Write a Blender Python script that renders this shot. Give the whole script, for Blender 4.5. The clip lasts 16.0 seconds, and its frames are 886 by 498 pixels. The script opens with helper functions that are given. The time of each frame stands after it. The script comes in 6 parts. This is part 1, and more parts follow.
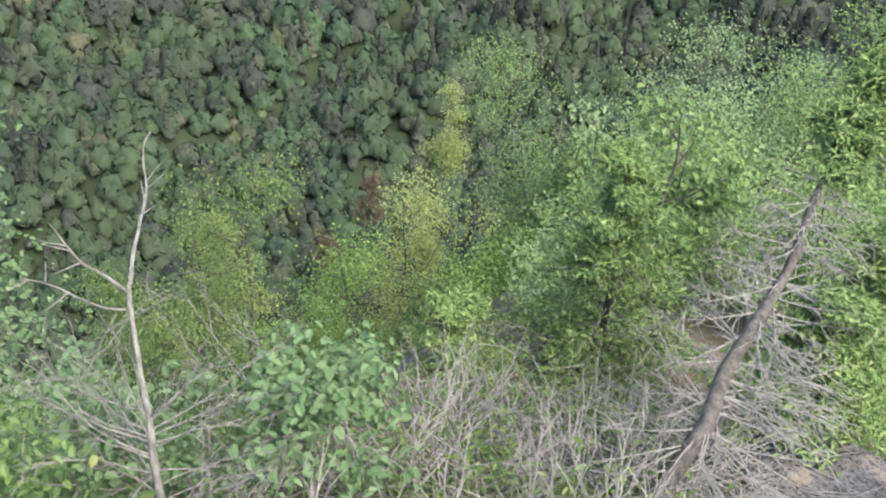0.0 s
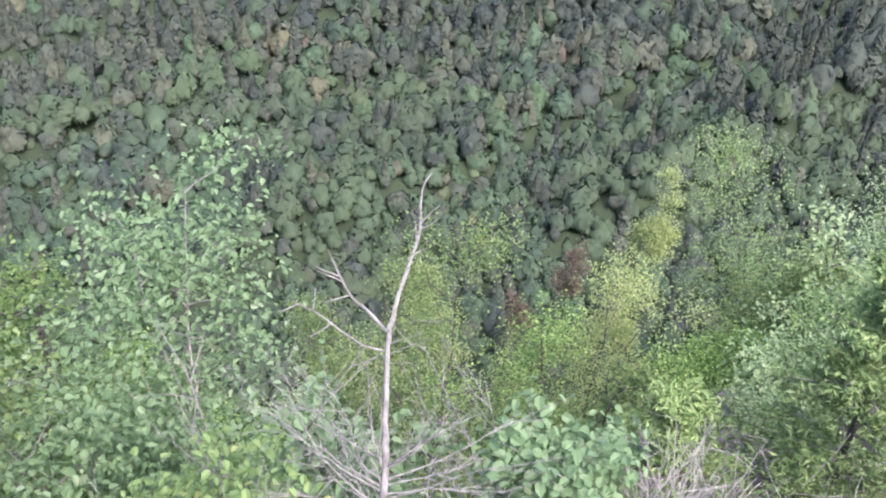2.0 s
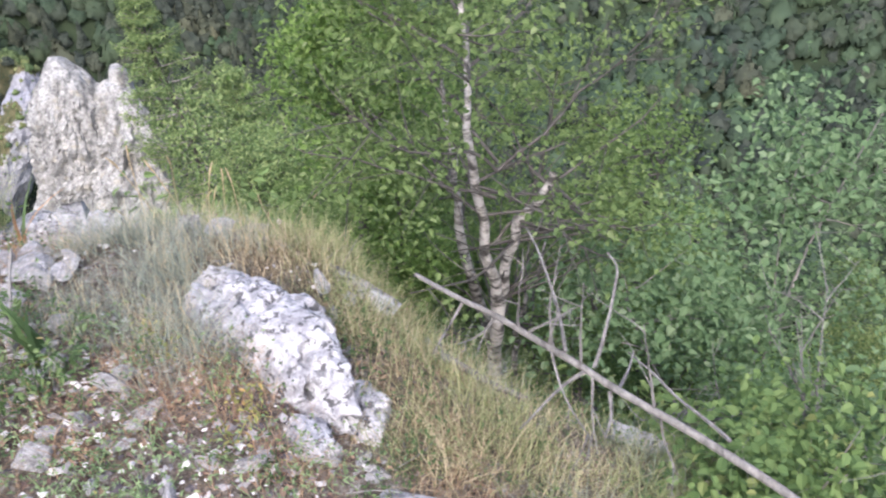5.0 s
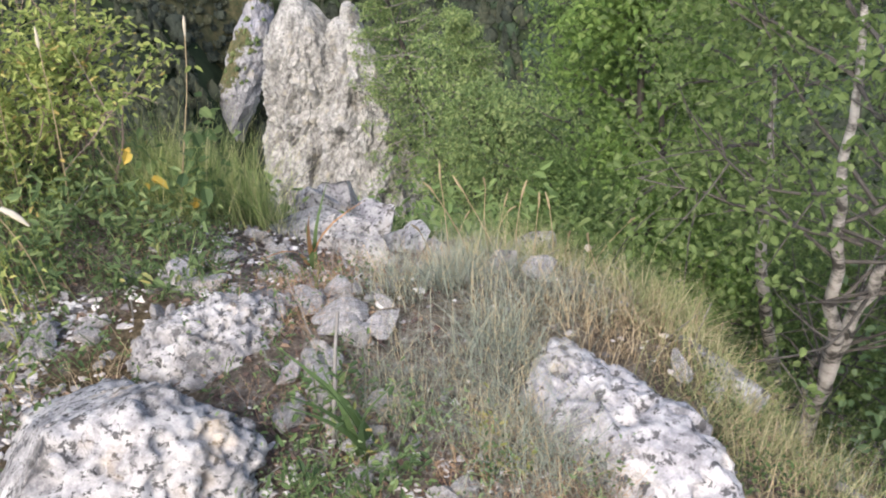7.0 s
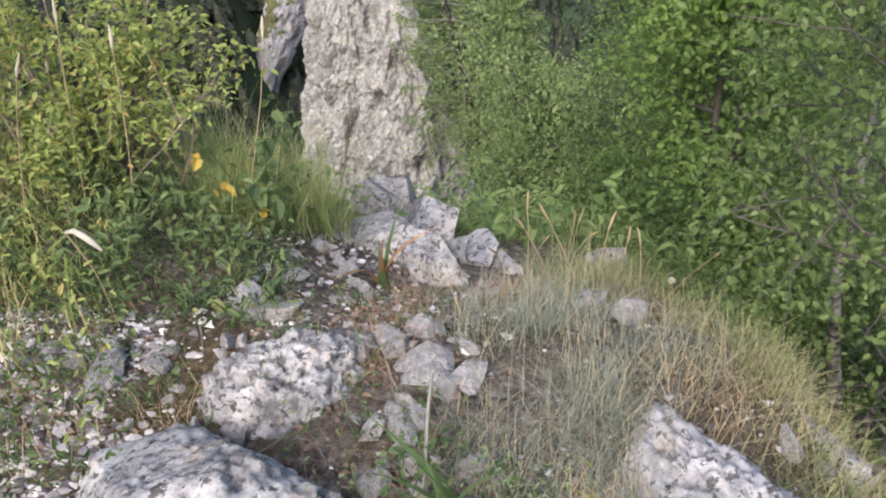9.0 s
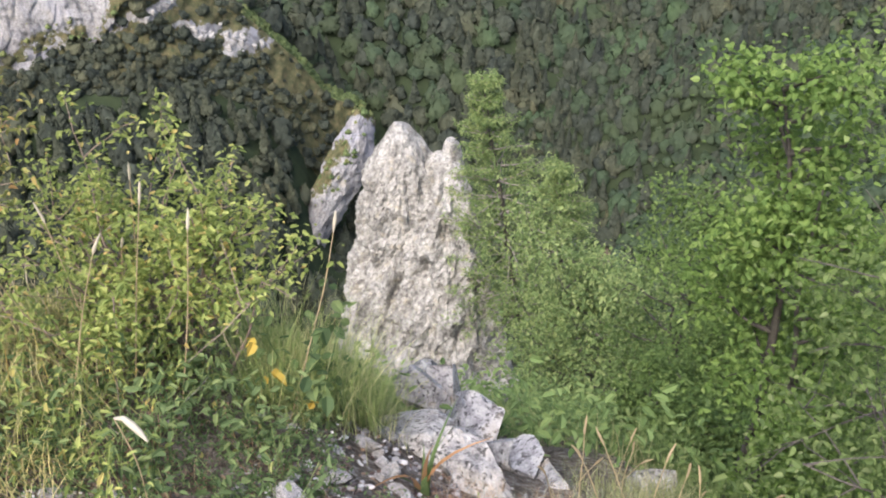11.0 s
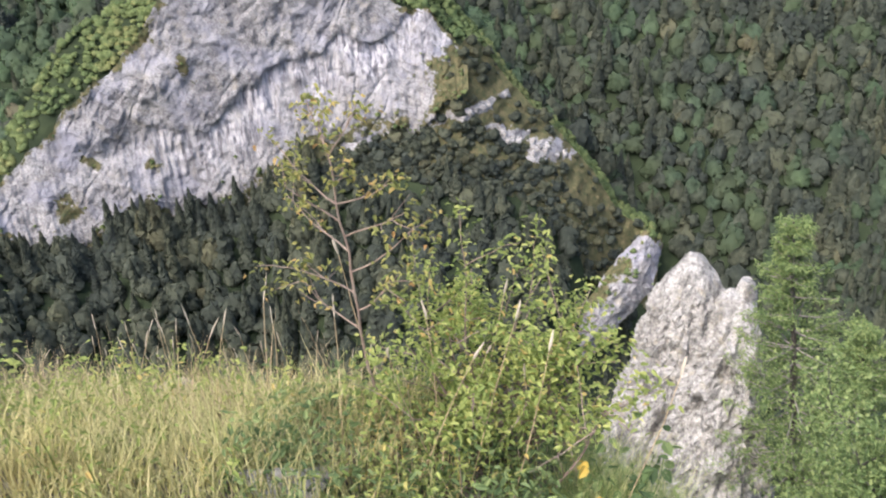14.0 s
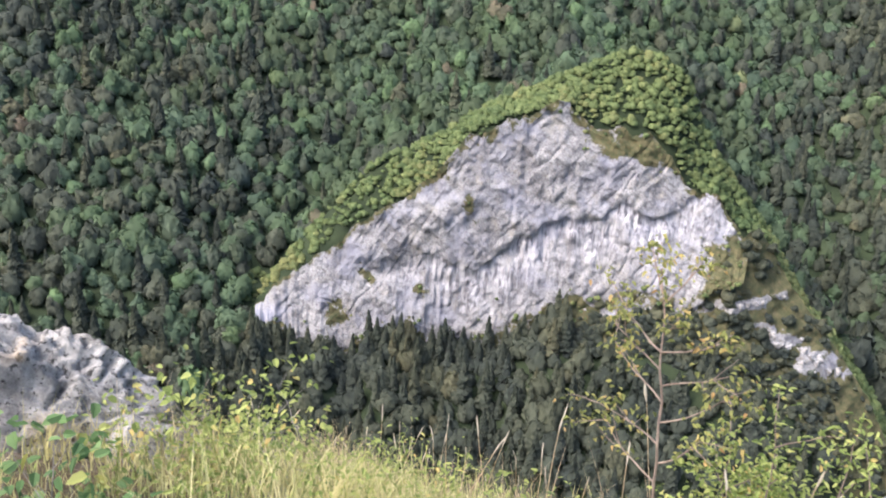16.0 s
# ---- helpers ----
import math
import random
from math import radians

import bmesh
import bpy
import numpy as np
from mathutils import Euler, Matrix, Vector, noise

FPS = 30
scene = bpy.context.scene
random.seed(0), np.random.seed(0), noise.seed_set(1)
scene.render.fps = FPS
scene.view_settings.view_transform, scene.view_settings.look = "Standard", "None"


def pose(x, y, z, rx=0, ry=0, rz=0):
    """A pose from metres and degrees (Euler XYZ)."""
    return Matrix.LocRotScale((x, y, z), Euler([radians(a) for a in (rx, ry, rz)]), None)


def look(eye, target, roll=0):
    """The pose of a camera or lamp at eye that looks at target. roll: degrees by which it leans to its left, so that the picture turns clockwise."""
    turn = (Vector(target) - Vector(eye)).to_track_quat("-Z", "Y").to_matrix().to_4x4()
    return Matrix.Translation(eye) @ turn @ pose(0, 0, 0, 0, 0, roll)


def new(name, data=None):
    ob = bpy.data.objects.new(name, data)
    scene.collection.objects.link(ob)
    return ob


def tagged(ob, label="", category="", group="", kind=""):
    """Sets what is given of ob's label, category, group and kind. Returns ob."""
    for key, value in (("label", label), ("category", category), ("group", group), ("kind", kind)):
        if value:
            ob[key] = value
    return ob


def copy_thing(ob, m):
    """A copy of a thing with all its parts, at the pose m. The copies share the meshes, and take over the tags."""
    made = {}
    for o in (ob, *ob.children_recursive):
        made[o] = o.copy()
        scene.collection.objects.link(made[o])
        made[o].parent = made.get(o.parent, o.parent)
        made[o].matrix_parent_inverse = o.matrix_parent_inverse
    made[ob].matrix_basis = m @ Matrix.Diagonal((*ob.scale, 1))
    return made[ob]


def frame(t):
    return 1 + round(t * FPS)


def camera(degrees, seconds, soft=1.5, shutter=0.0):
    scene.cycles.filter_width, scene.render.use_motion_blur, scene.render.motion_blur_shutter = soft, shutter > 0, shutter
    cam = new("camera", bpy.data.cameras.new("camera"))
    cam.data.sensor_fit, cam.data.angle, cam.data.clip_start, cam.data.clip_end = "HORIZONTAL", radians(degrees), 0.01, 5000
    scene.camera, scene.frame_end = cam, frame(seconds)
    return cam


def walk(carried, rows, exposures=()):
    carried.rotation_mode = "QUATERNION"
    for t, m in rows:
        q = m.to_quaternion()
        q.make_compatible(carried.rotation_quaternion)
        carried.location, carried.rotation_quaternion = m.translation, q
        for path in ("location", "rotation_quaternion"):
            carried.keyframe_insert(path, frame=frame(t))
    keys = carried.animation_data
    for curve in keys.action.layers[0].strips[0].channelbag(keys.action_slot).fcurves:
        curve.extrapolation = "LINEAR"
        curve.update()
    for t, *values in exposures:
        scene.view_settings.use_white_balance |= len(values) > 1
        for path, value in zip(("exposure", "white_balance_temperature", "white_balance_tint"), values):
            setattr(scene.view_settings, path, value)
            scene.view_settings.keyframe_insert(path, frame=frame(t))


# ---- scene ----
cam = camera(52.7, 16.0, soft=2.0, shutter=0.12)
PATH = [
    (0, (0.117, 0.157, 1.749), (1.604, 0.518, 0.461), 1.3),
    (0.5, (0.122, 0.222, 1.761), (1.665, 0.698, 0.581), 0.8),
    (1, (0.122, 0.299, 1.737), (1.652, 0.881, 0.587), 0.5),
    (1.5, (0.122, 0.363, 1.698), (1.607, 1.052, 0.549), 0.3),
    (2, (0.169, 0.436, 1.622), (1.582, 1.23, 0.449), 0.5),
    (2.5, (0.169, 0.475, 1.6), (1.472, 1.355, 0.364), 1.2),
    (3, (0.147, 0.486, 1.587), (1.295, 1.439, 0.255), 1.8),
    (3.5, (0.119, 0.525, 1.559), (1.114, 1.543, 0.153), 2.5),
    (4, (0.072, 0.608, 1.528), (0.949, 1.718, 0.115), 3.5),
    (4.5, (-0.016, 0.694, 1.506), (0.697, 1.946, 0.119), 2.1),
    (5, (-0.135, 0.788, 1.519), (0.331, 2.176, 0.156), 0.2),
    (5.2, (-0.162, 0.817, 1.533), (0.187, 2.24, 0.172), -1.8),
    (7.3, (-0.421, 1.442, 1.416), (-0.413, 2.81, -0.042), -7.5),
    (7.5, (-0.437, 1.47, 1.412), (-0.44, 2.823, -0.061), -7.7),
    (8, (-0.462, 1.512, 1.423), (-0.49, 2.828, -0.082), -8.3),
    (8.5, (-0.486, 1.563, 1.442), (-0.532, 2.854, -0.084), -7.8),
    (9, (-0.513, 1.605, 1.465), (-0.561, 2.937, -0.027), -6.2),
    (9.5, (-0.532, 1.642, 1.474), (-0.584, 3.082, 0.087), -4.4),
    (10, (-0.543, 1.68, 1.475), (-0.611, 3.221, 0.202), -3.0),
    (10.2, (-0.543, 1.69, 1.487), (-0.621, 3.259, 0.249), -2.7),
    (12.3, (-0.625, 1.715, 1.626), (-0.822, 3.294, 0.415), -1.0),
    (12.5, (-0.618, 1.684, 1.671), (-0.86, 3.248, 0.447), -2.0),
    (13, (-0.631, 1.702, 1.674), (-1.02, 3.248, 0.465), -5.1),
    (13.5, (-0.697, 1.659, 1.683), (-1.24, 3.227, 0.568), -5.2),
    (14, (-0.771, 1.583, 1.655), (-1.493, 3.162, 0.663), -2.7),
    (14.5, (-0.856, 1.57, 1.609), (-1.752, 3.119, 0.715), -0.0),
    (15, (-0.888, 1.496, 1.594), (-1.922, 2.994, 0.765), 2.4),
    (15.5, (-0.888, 1.395, 1.625), (-2.036, 2.832, 0.84), 3.5),
    (16, (-0.891, 1.383, 1.631), (-2.156, 2.778, 0.958), 3.0),
]
walk(cam, [(t, look(*p)) for t, *p in PATH], [(0, 1.87, 6650, 3), (1.0, 2.21, 6550, 3), (2.0, 2.28, 6150, 20), (2.6, 2.15, 6150, 20), (3.5, 1.95, 6150, 18), (4.5, 1.79, 6200, 15), (5.2, 1.49, 6250, 13), (7.5, 1.29, 6850, 9), (8.5, 1.19, 6800, 10), (9.1, 1.21, 6800, 11), (9.5, 1.18, 6800, 10), (10.2, 1.36, 6850, 10), (12.5, 1.57, 6780, 12), (13.5, 1.53, 6730, 12), (14.8, 1.69, 6650, 12), (16.0, 1.77, 6620, 13)])

# ---- world, sun ----
world = bpy.data.worlds.new("sky")
scene.world = world
world.use_nodes = True
_n = world.node_tree.nodes
_sky = _n.new("ShaderNodeTexSky")
_sky.sky_type = "NISHITA"
_sky.sun_disc = False
_sky.sun_elevation, _sky.sun_rotation = radians(50), radians(200)
_sky.dust_density, _sky.air_density = 4.0, 1.0
_n["Background"].inputs["Strength"].default_value = 0.15
world.node_tree.links.new(_sky.outputs[0], _n["Background"].inputs[0])
sun = new("sun", bpy.data.lights.new("sun", "SUN"))
sun.data.energy, sun.data.angle, sun.data.color = 1.25, radians(34), (1.0, 0.97, 0.92)
sun.matrix_world = look((0, 0, 0), (0.35, 0.55, -1.0))

# ---- small tools ----
RNG = np.random.default_rng(5)


def mesh_of(name, V, faces, smooth=False):
    """A mesh from an array of points and arrays of faces, each array with one count of corners."""
    me = bpy.data.meshes.new(name)
    V = np.asarray(V, dtype=np.float32).reshape(-1, 3)
    faces = [np.asarray(f, dtype=np.int32) for f in (faces if isinstance(faces, list) else [faces])]
    me.vertices.add(len(V))
    me.vertices.foreach_set("co", V.ravel())
    corners = np.concatenate([f.ravel() for f in faces])
    counts = np.concatenate([np.full(len(f), f.shape[1], dtype=np.int32) for f in faces])
    me.loops.add(len(corners))
    me.loops.foreach_set("vertex_index", corners)
    me.polygons.add(len(counts))
    me.polygons.foreach_set("loop_start", np.concatenate([[0], np.cumsum(counts)[:-1]]).astype(np.int32))
    me.polygons.foreach_set("use_smooth", np.full(len(counts), smooth, dtype=bool))
    me.update(calc_edges=True)
    return me


class Shape:
    """Collects pieces of geometry that become one mesh."""

    def __init__(self):
        self.V, self.F, self.n = [], {}, 0

    def add(self, V, F):
        V, F = np.asarray(V, dtype=float).reshape(-1, 3), np.asarray(F, dtype=np.int64)
        self.V.append(V)
        self.F.setdefault(F.shape[1], []).append(F + self.n)
        self.n += len(V)
        return self

    def mesh(self, name, smooth=False):
        return mesh_of(name, np.concatenate(self.V), [np.concatenate(f) for f in self.F.values()], smooth)


def part(name, shape, material, parent=None, label="", smooth=False):
    me = shape.mesh(name, smooth) if isinstance(shape, Shape) else shape
    if not me.materials:
        me.materials.append(material)
    ob = new(name, me)
    if parent is not None:
        ob.parent = parent
    if label:
        ob["label"] = label
    if name in ("branchwork", "crown", "needles", "foliage", "twigwork", "dead_twigwork"):
        ob["kind"] = "stuff"
    return ob


def thing(name, label, category, at=(0, 0, 0), turn=0, group="", kind=""):
    ob = new(name)
    ob.empty_display_size = 0.1
    ob.matrix_basis = pose(*at, 0, 0, turn)
    return tagged(ob, label, category, group, kind)


def fbm(P, scale, octaves=4, seed=0.0, fall=0.5):
    """Cheap smooth noise over an array of points: sums of turned sine waves."""
    P = np.asarray(P, dtype=float) / scale
    out, amp, rg = np.zeros(len(P)), 1.0, np.random.default_rng(int(seed * 10) + 11)
    for o in range(octaves):
        for k in range(4):
            d = rg.normal(size=3)
            d *= 6.28 / np.linalg.norm(d) * rg.uniform(0.7, 1.4)
            e = rg.normal(size=3) * 2.5
            out += amp * 0.3 * np.sin(P @ d + rg.uniform(0, 6.28) + 1.3 * np.sin(P @ e + rg.uniform(0, 6.28)))
        amp *= fall
        P = P * 2.03
    return out


def rough(P, scale, octaves=5, seed=0.0, kind="fractal"):
    """Natural noise over an array of points."""
    off = Vector((seed * 7.3, seed * 3.1, seed * 5.7))
    Q = np.asarray(P, dtype=float) / scale
    if kind == "ridge":
        return np.array([noise.ridged_multi_fractal(Vector(q) + off, 0.9, 2.1, octaves, 1.0, 2.0) for q in Q]) - 1.0
    return np.array([noise.fractal(Vector(q) + off, 0.8, 2.1, octaves) for q in Q])


def ico(sub):
    bm = bmesh.new()
    bmesh.ops.create_icosphere(bm, subdivisions=sub, radius=1)
    V = np.array([v.co[:] for v in bm.verts])
    F = np.array([[v.index for v in f.verts] for f in bm.faces])
    bm.free()
    return V, F


ICO = {s: ico(s) for s in (1, 2, 3, 4, 5, 6)}


def tube(points, radii, sides=6, cap=True):
    """A tapered tube along a line of points."""
    P = np.asarray(points, dtype=float)
    T = np.gradient(P, axis=0)
    T /= np.linalg.norm(T, axis=1)[:, None] + 1e-9
    up = np.array([0.31, 0.17, 0.93]) if abs(T[0, 2]) < 0.9 else np.array([1.0, 0.2, 0.1])
    A = np.cross(T, up)
    A /= np.linalg.norm(A, axis=1)[:, None] + 1e-9
    B = np.cross(T, A)
    a = np.linspace(0, 2 * np.pi, sides, endpoint=False)
    R = np.broadcast_to(np.asarray(radii, dtype=float), (len(P),))
    V = P[:, None] + R[:, None, None] * (np.cos(a)[None, :, None] * A[:, None] + np.sin(a)[None, :, None] * B[:, None])
    i, j = np.meshgrid(np.arange(len(P) - 1), np.arange(sides), indexing="ij")
    k = (j + 1) % sides
    F = np.stack([i * sides + j, i * sides + k, (i + 1) * sides + k, (i + 1) * sides + j], -1).reshape(-1, 4)
    return V.reshape(-1, 3), F


def limb(rng, start, way, length, bend=0.25, lift=0.0, n=7):
    """A crooked line from start along way."""
    way = np.asarray(way, dtype=float) / np.linalg.norm(way)
    P, d = [np.asarray(start, dtype=float)], way.copy()
    for _ in range(n - 1):
        d = d + rng.normal(size=3) * bend * 0.4 + np.array([0, 0, lift * 0.2])
        d /= np.linalg.norm(d)
        P.append(P[-1] + d * length / (n - 1))
    return np.array(P)


def leaves(rng, P, size, droop=0.35, wide=0.75, fold=0.18, plain=False):
    """One small folded leaf blade at each point: ovate halves that share the midrib, or plain kites for far trees."""
    n = len(P)
    a = rng.uniform(0, 2 * np.pi, n)
    tip = np.stack([np.cos(a), np.sin(a), rng.normal(-droop, 0.45, n)], 1)
    tip /= np.linalg.norm(tip, axis=1)[:, None]
    side = np.cross(tip, rng.normal(size=(n, 3)) * 0.5 + np.array([0, 0, 1.0]))
    side /= np.linalg.norm(side, axis=1)[:, None]
    nor = np.cross(side, tip)
    s = (np.asarray(size) * rng.uniform(0.6, 1.25, n))[:, None]
    curl = rng.uniform(0.0, 0.3, (n, 1))
    end = P + tip * s - nor * s * curl
    if plain:
        mid = P + tip * s * 0.42
        V = np.stack([P, mid + side * s * wide * 0.5 + nor * s * fold, end, mid - side * s * wide * 0.5 + nor * s * fold], 1)
        F = np.arange(n)[:, None] * 4
        return V.reshape(-1, 3), np.concatenate([F + [0, 1, 2], F + [0, 2, 3]])
    low, high = P + tip * s * 0.2, P + tip * s * 0.62 - nor * s * curl * 0.35
    w = s * wide * 0.5
    V = np.stack([P, low + side * w * 0.82 + nor * s * fold * 0.8, high + side * w * 0.8 + nor * s * fold * 0.7, end, high - side * w * 0.8 + nor * s * fold * 0.7, low - side * w * 0.82 + nor * s * fold * 0.8], 1)
    F = np.arange(n)[:, None] * 6
    return V.reshape(-1, 3), np.concatenate([F + [0, 1, 2], F + [0, 2, 3], F + [0, 3, 4], F + [0, 4, 5]])


def blades(rng, P, height, width, lean=0.35, n=4, way=(0, 0)):
    """Grass blades that stand on the points P and bend over."""
    m = len(P)
    a = rng.uniform(0, 2 * np.pi, m)
    out = np.stack([np.cos(a) + way[0], np.sin(a) + way[1], np.zeros(m)], 1)
    side = np.stack([-np.sin(a), np.cos(a), np.zeros(m)], 1)
    h = (np.asarray(height) * rng.uniform(0.55, 1.15, m))[:, None]
    L = (lean * rng.uniform(0.3, 1.6, m))[:, None]
    w = np.asarray(width) * rng.uniform(0.6, 1.3, m)[:, None]
    rows = []
    for k in range(n):
        t = k / (n - 1)
        c = P + np.array([0, 0, 1.0]) * h * t * (1 - 0.25 * L * t) + out * h * L * t * t
        rows += [c - side * w * (1 - t) * 0.5, c + side * w * (1 - t) * 0.5] if k < n - 1 else [c]
    V = np.stack(rows, 1)
    b = np.arange(m)[:, None] * (2 * n - 1)
    Q = np.concatenate([b + [2 * k, 2 * k + 1, 2 * k + 3, 2 * k + 2] for k in range(n - 2)]) if n > 2 else None
    T = b + [2 * n - 4, 2 * n - 3, 2 * n - 2]
    return V.reshape(-1, 3), Q, T


# ---- materials ----
def material(name):
    m = bpy.data.materials.new(name)
    m.use_nodes = True
    nt = m.node_tree
    return m, nt.nodes, nt.links, nt.nodes["Principled BSDF"]


def ramp(nodes, links, source, stops):
    r = nodes.new("ShaderNodeValToRGB")
    e = r.color_ramp.elements
    while len(e) < len(stops):
        e.new(0.5)
    for el, (p, c) in zip(e, stops):
        el.position, el.color = p, (*c, 1)
    links.new(source, r.inputs[0])
    return r.outputs[0]


def noise_of(nodes, links, scale, detail=4, rough=0.6, stretch=None, coords="Object"):
    tc = nodes.new("ShaderNodeTexCoord")
    t = nodes.new("ShaderNodeTexNoise")
    t.inputs["Scale"].default_value, t.inputs["Detail"].default_value, t.inputs["Roughness"].default_value = scale, detail, rough
    source = tc.outputs[coords]
    if stretch:
        mp = nodes.new("ShaderNodeMapping")
        mp.inputs["Scale"].default_value = stretch
        links.new(source, mp.inputs[0])
        source = mp.outputs[0]
    links.new(source, t.inputs["Vector"])
    return t.outputs["Fac"]


def mixed(nodes, links, fac, a, b, kind="MIX"):
    m = nodes.new("ShaderNodeMix")
    m.data_type, m.blend_type = "RGBA", kind
    for sock, v in ((m.inputs[0], fac), (m.inputs[6], a), (m.inputs[7], b)):
        if isinstance(v, (int, float)):
            sock.default_value = v
        elif isinstance(v, tuple):
            sock.default_value = (*v, 1)
        else:
            links.new(v, sock)
    return m.outputs[2]


def bumped(nodes, links, bsdf, height, strength, distance):
    b = nodes.new("ShaderNodeBump")
    b.inputs["Strength"].default_value, b.inputs["Distance"].default_value = strength, distance
    links.new(height, b.inputs["Height"])
    links.new(b.outputs[0], bsdf.inputs["Normal"])


def leaf_material(name, stops, sheer=0.46, rough=0.6, patch=None, patch_scale=1.0, grain=0.0, by_tree=False):
    """Foliage: each leaf or crown its own shade, patches over the plant, light through the blade."""
    m, N, L, b = material(name)
    geo = N.new("ShaderNodeNewGeometry")
    stops = [(p, tuple(0.13 * sum(c) / 3 + 0.91 * v + (0.012 if i == 2 else 0.0) for i, v in enumerate(c))) for p, c in stops]
    if by_tree:
        at = N.new("ShaderNodeAttribute")
        at.attribute_name = "tint"
        col = ramp(N, L, at.outputs["Fac"], stops)
        col = mixed(N, L, 1.0, col, ramp(N, L, geo.outputs["Random Per Island"], [(0.0, (0.74, 0.76, 0.78)), (1.0, (1.36, 1.34, 1.28))]), "MULTIPLY")
    else:
        col = ramp(N, L, geo.outputs["Random Per Island"], stops)
    if patch:
        col = mixed(N, L, ramp(N, L, noise_of(N, L, patch_scale, 3), [(0.42, (0, 0, 0)), (0.62, (1, 1, 1))]), col, patch)
    if grain:
        g = noise_of(N, L, grain, 5, 0.75)
        col = mixed(N, L, 1.0, col, ramp(N, L, g, [(0.32, (0.4, 0.4, 0.4)), (0.68, (1.4, 1.4, 1.32))]), "MULTIPLY")
        bumped(N, L, b, g, 1.0, 0.8)
    L.new(col, b.inputs["Base Color"])
    b.inputs["Roughness"].default_value = rough
    b.inputs["Specular IOR Level"].default_value = 0.13
    if sheer:
        tr = N.new("ShaderNodeBsdfTranslucent")
        L.new(col, tr.inputs[0])
        mx = N.new("ShaderNodeMixShader")
        mx.inputs[0].default_value = sheer
        L.new(b.outputs[0], mx.inputs[1])
        L.new(tr.outputs[0], mx.inputs[2])
        L.new(mx.outputs[0], N["Material Output"].inputs[0])
    return m


def rock_material(name, light, mid, dark, scale=1.0, lichen=0.5, warm=(0.4, 0.3, 0.19), streak=None, cracks=0.85, relief=0.9, mottle=1.0):
    """Weathered limestone: broad pale and grey fields, a blotchy skin, dark lichen and pits, cracks, warm stains."""
    m, N, L, b = material(name)
    broad = noise_of(N, L, 1.3 * scale, 6, 0.65, streak)
    col = ramp(N, L, broad, [(0.3, dark), (0.46, mid), (0.6, light)])
    blotch = noise_of(N, L, 6.5 * scale * mottle, 9, 0.72)
    col = mixed(N, L, 1.0, col, ramp(N, L, blotch, [(0.38, (0.55, 0.55, 0.57)), (0.47, (0.88, 0.88, 0.89)), (0.56, (1.12, 1.12, 1.11)), (0.64, (1.3, 1.3, 1.28))]), "MULTIPLY")
    spots = noise_of(N, L, 17 * scale, 8, 0.7)
    col = mixed(N, L, ramp(N, L, spots, [(lichen, (0, 0, 0)), (lichen + 0.03, (0.9, 0.9, 0.9))]), col, tuple(c * 0.15 for c in mid))
    crack = noise_of(N, L, 2.6 * scale, 8, 0.8, streak)
    col = mixed(N, L, ramp(N, L, crack, [(0.4, (cracks, cracks, cracks)), (0.44, (0, 0, 0))]), col, tuple(c * 0.42 for c in mid))
    col = mixed(N, L, ramp(N, L, noise_of(N, L, 2.3 * scale, 4, 0.6), [(0.56, (0, 0, 0)), (0.74, (0.7, 0.7, 0.7))]), col, warm)
    fine = noise_of(N, L, 55 * scale, 8, 0.7)
    col = mixed(N, L, 1.0, col, ramp(N, L, fine, [(0.3, (0.72, 0.72, 0.73)), (0.7, (1.18, 1.18, 1.17))]), "MULTIPLY")
    L.new(col, b.inputs["Base Color"])
    b.inputs["Roughness"].default_value = 0.9
    b.inputs["Specular IOR Level"].default_value = 0.2
    both = mixed(N, L, 0.5, blotch, spots)
    bumped(N, L, b, both, relief, 0.03 / scale)
    return m


def bark_material(name, stops, scale=30, stretch=(1, 1, 0.25), rough=0.85):
    m, N, L, b = material(name)
    f = noise_of(N, L, scale, 6, 0.7, stretch)
    L.new(ramp(N, L, f, stops), b.inputs["Base Color"])
    b.inputs["Roughness"].default_value = rough
    bumped(N, L, b, f, 0.8, 0.004)
    return m


LIMESTONE = rock_material("limestone", (0.44, 0.432, 0.442), (0.33, 0.323, 0.335), (0.18, 0.175, 0.177), 3.0, 0.545, relief=0.65)
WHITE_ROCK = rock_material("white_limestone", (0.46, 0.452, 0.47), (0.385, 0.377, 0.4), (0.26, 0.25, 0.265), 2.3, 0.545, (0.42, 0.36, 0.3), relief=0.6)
WEATHERED = rock_material("weathered_limestone", (0.36, 0.355, 0.35), (0.26, 0.255, 0.25), (0.11, 0.107, 0.103), 2.4, 0.56)
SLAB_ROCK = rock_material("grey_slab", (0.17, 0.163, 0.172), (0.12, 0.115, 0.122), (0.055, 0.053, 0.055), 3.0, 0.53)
BAND_ROCK = rock_material("band_limestone", (0.42, 0.42, 0.43), (0.32, 0.32, 0.33), (0.18, 0.18, 0.19), 0.5, 0.58, (0.28, 0.25, 0.19))
PILLAR_ROCK = rock_material("pinnacle_limestone", (0.37, 0.367, 0.362), (0.285, 0.282, 0.277), (0.14, 0.137, 0.13), 1.5, 0.58, (0.3, 0.27, 0.2), (1, 1, 0.4), 0.9)
CLIFF_ROCK = rock_material("cliff_limestone", (0.3, 0.3, 0.312), (0.235, 0.235, 0.252), (0.17, 0.17, 0.184), 0.075, 0.61, (0.3, 0.28, 0.24), (0.9, 0.9, 0.75), 0.85, 0.5, 3.0)


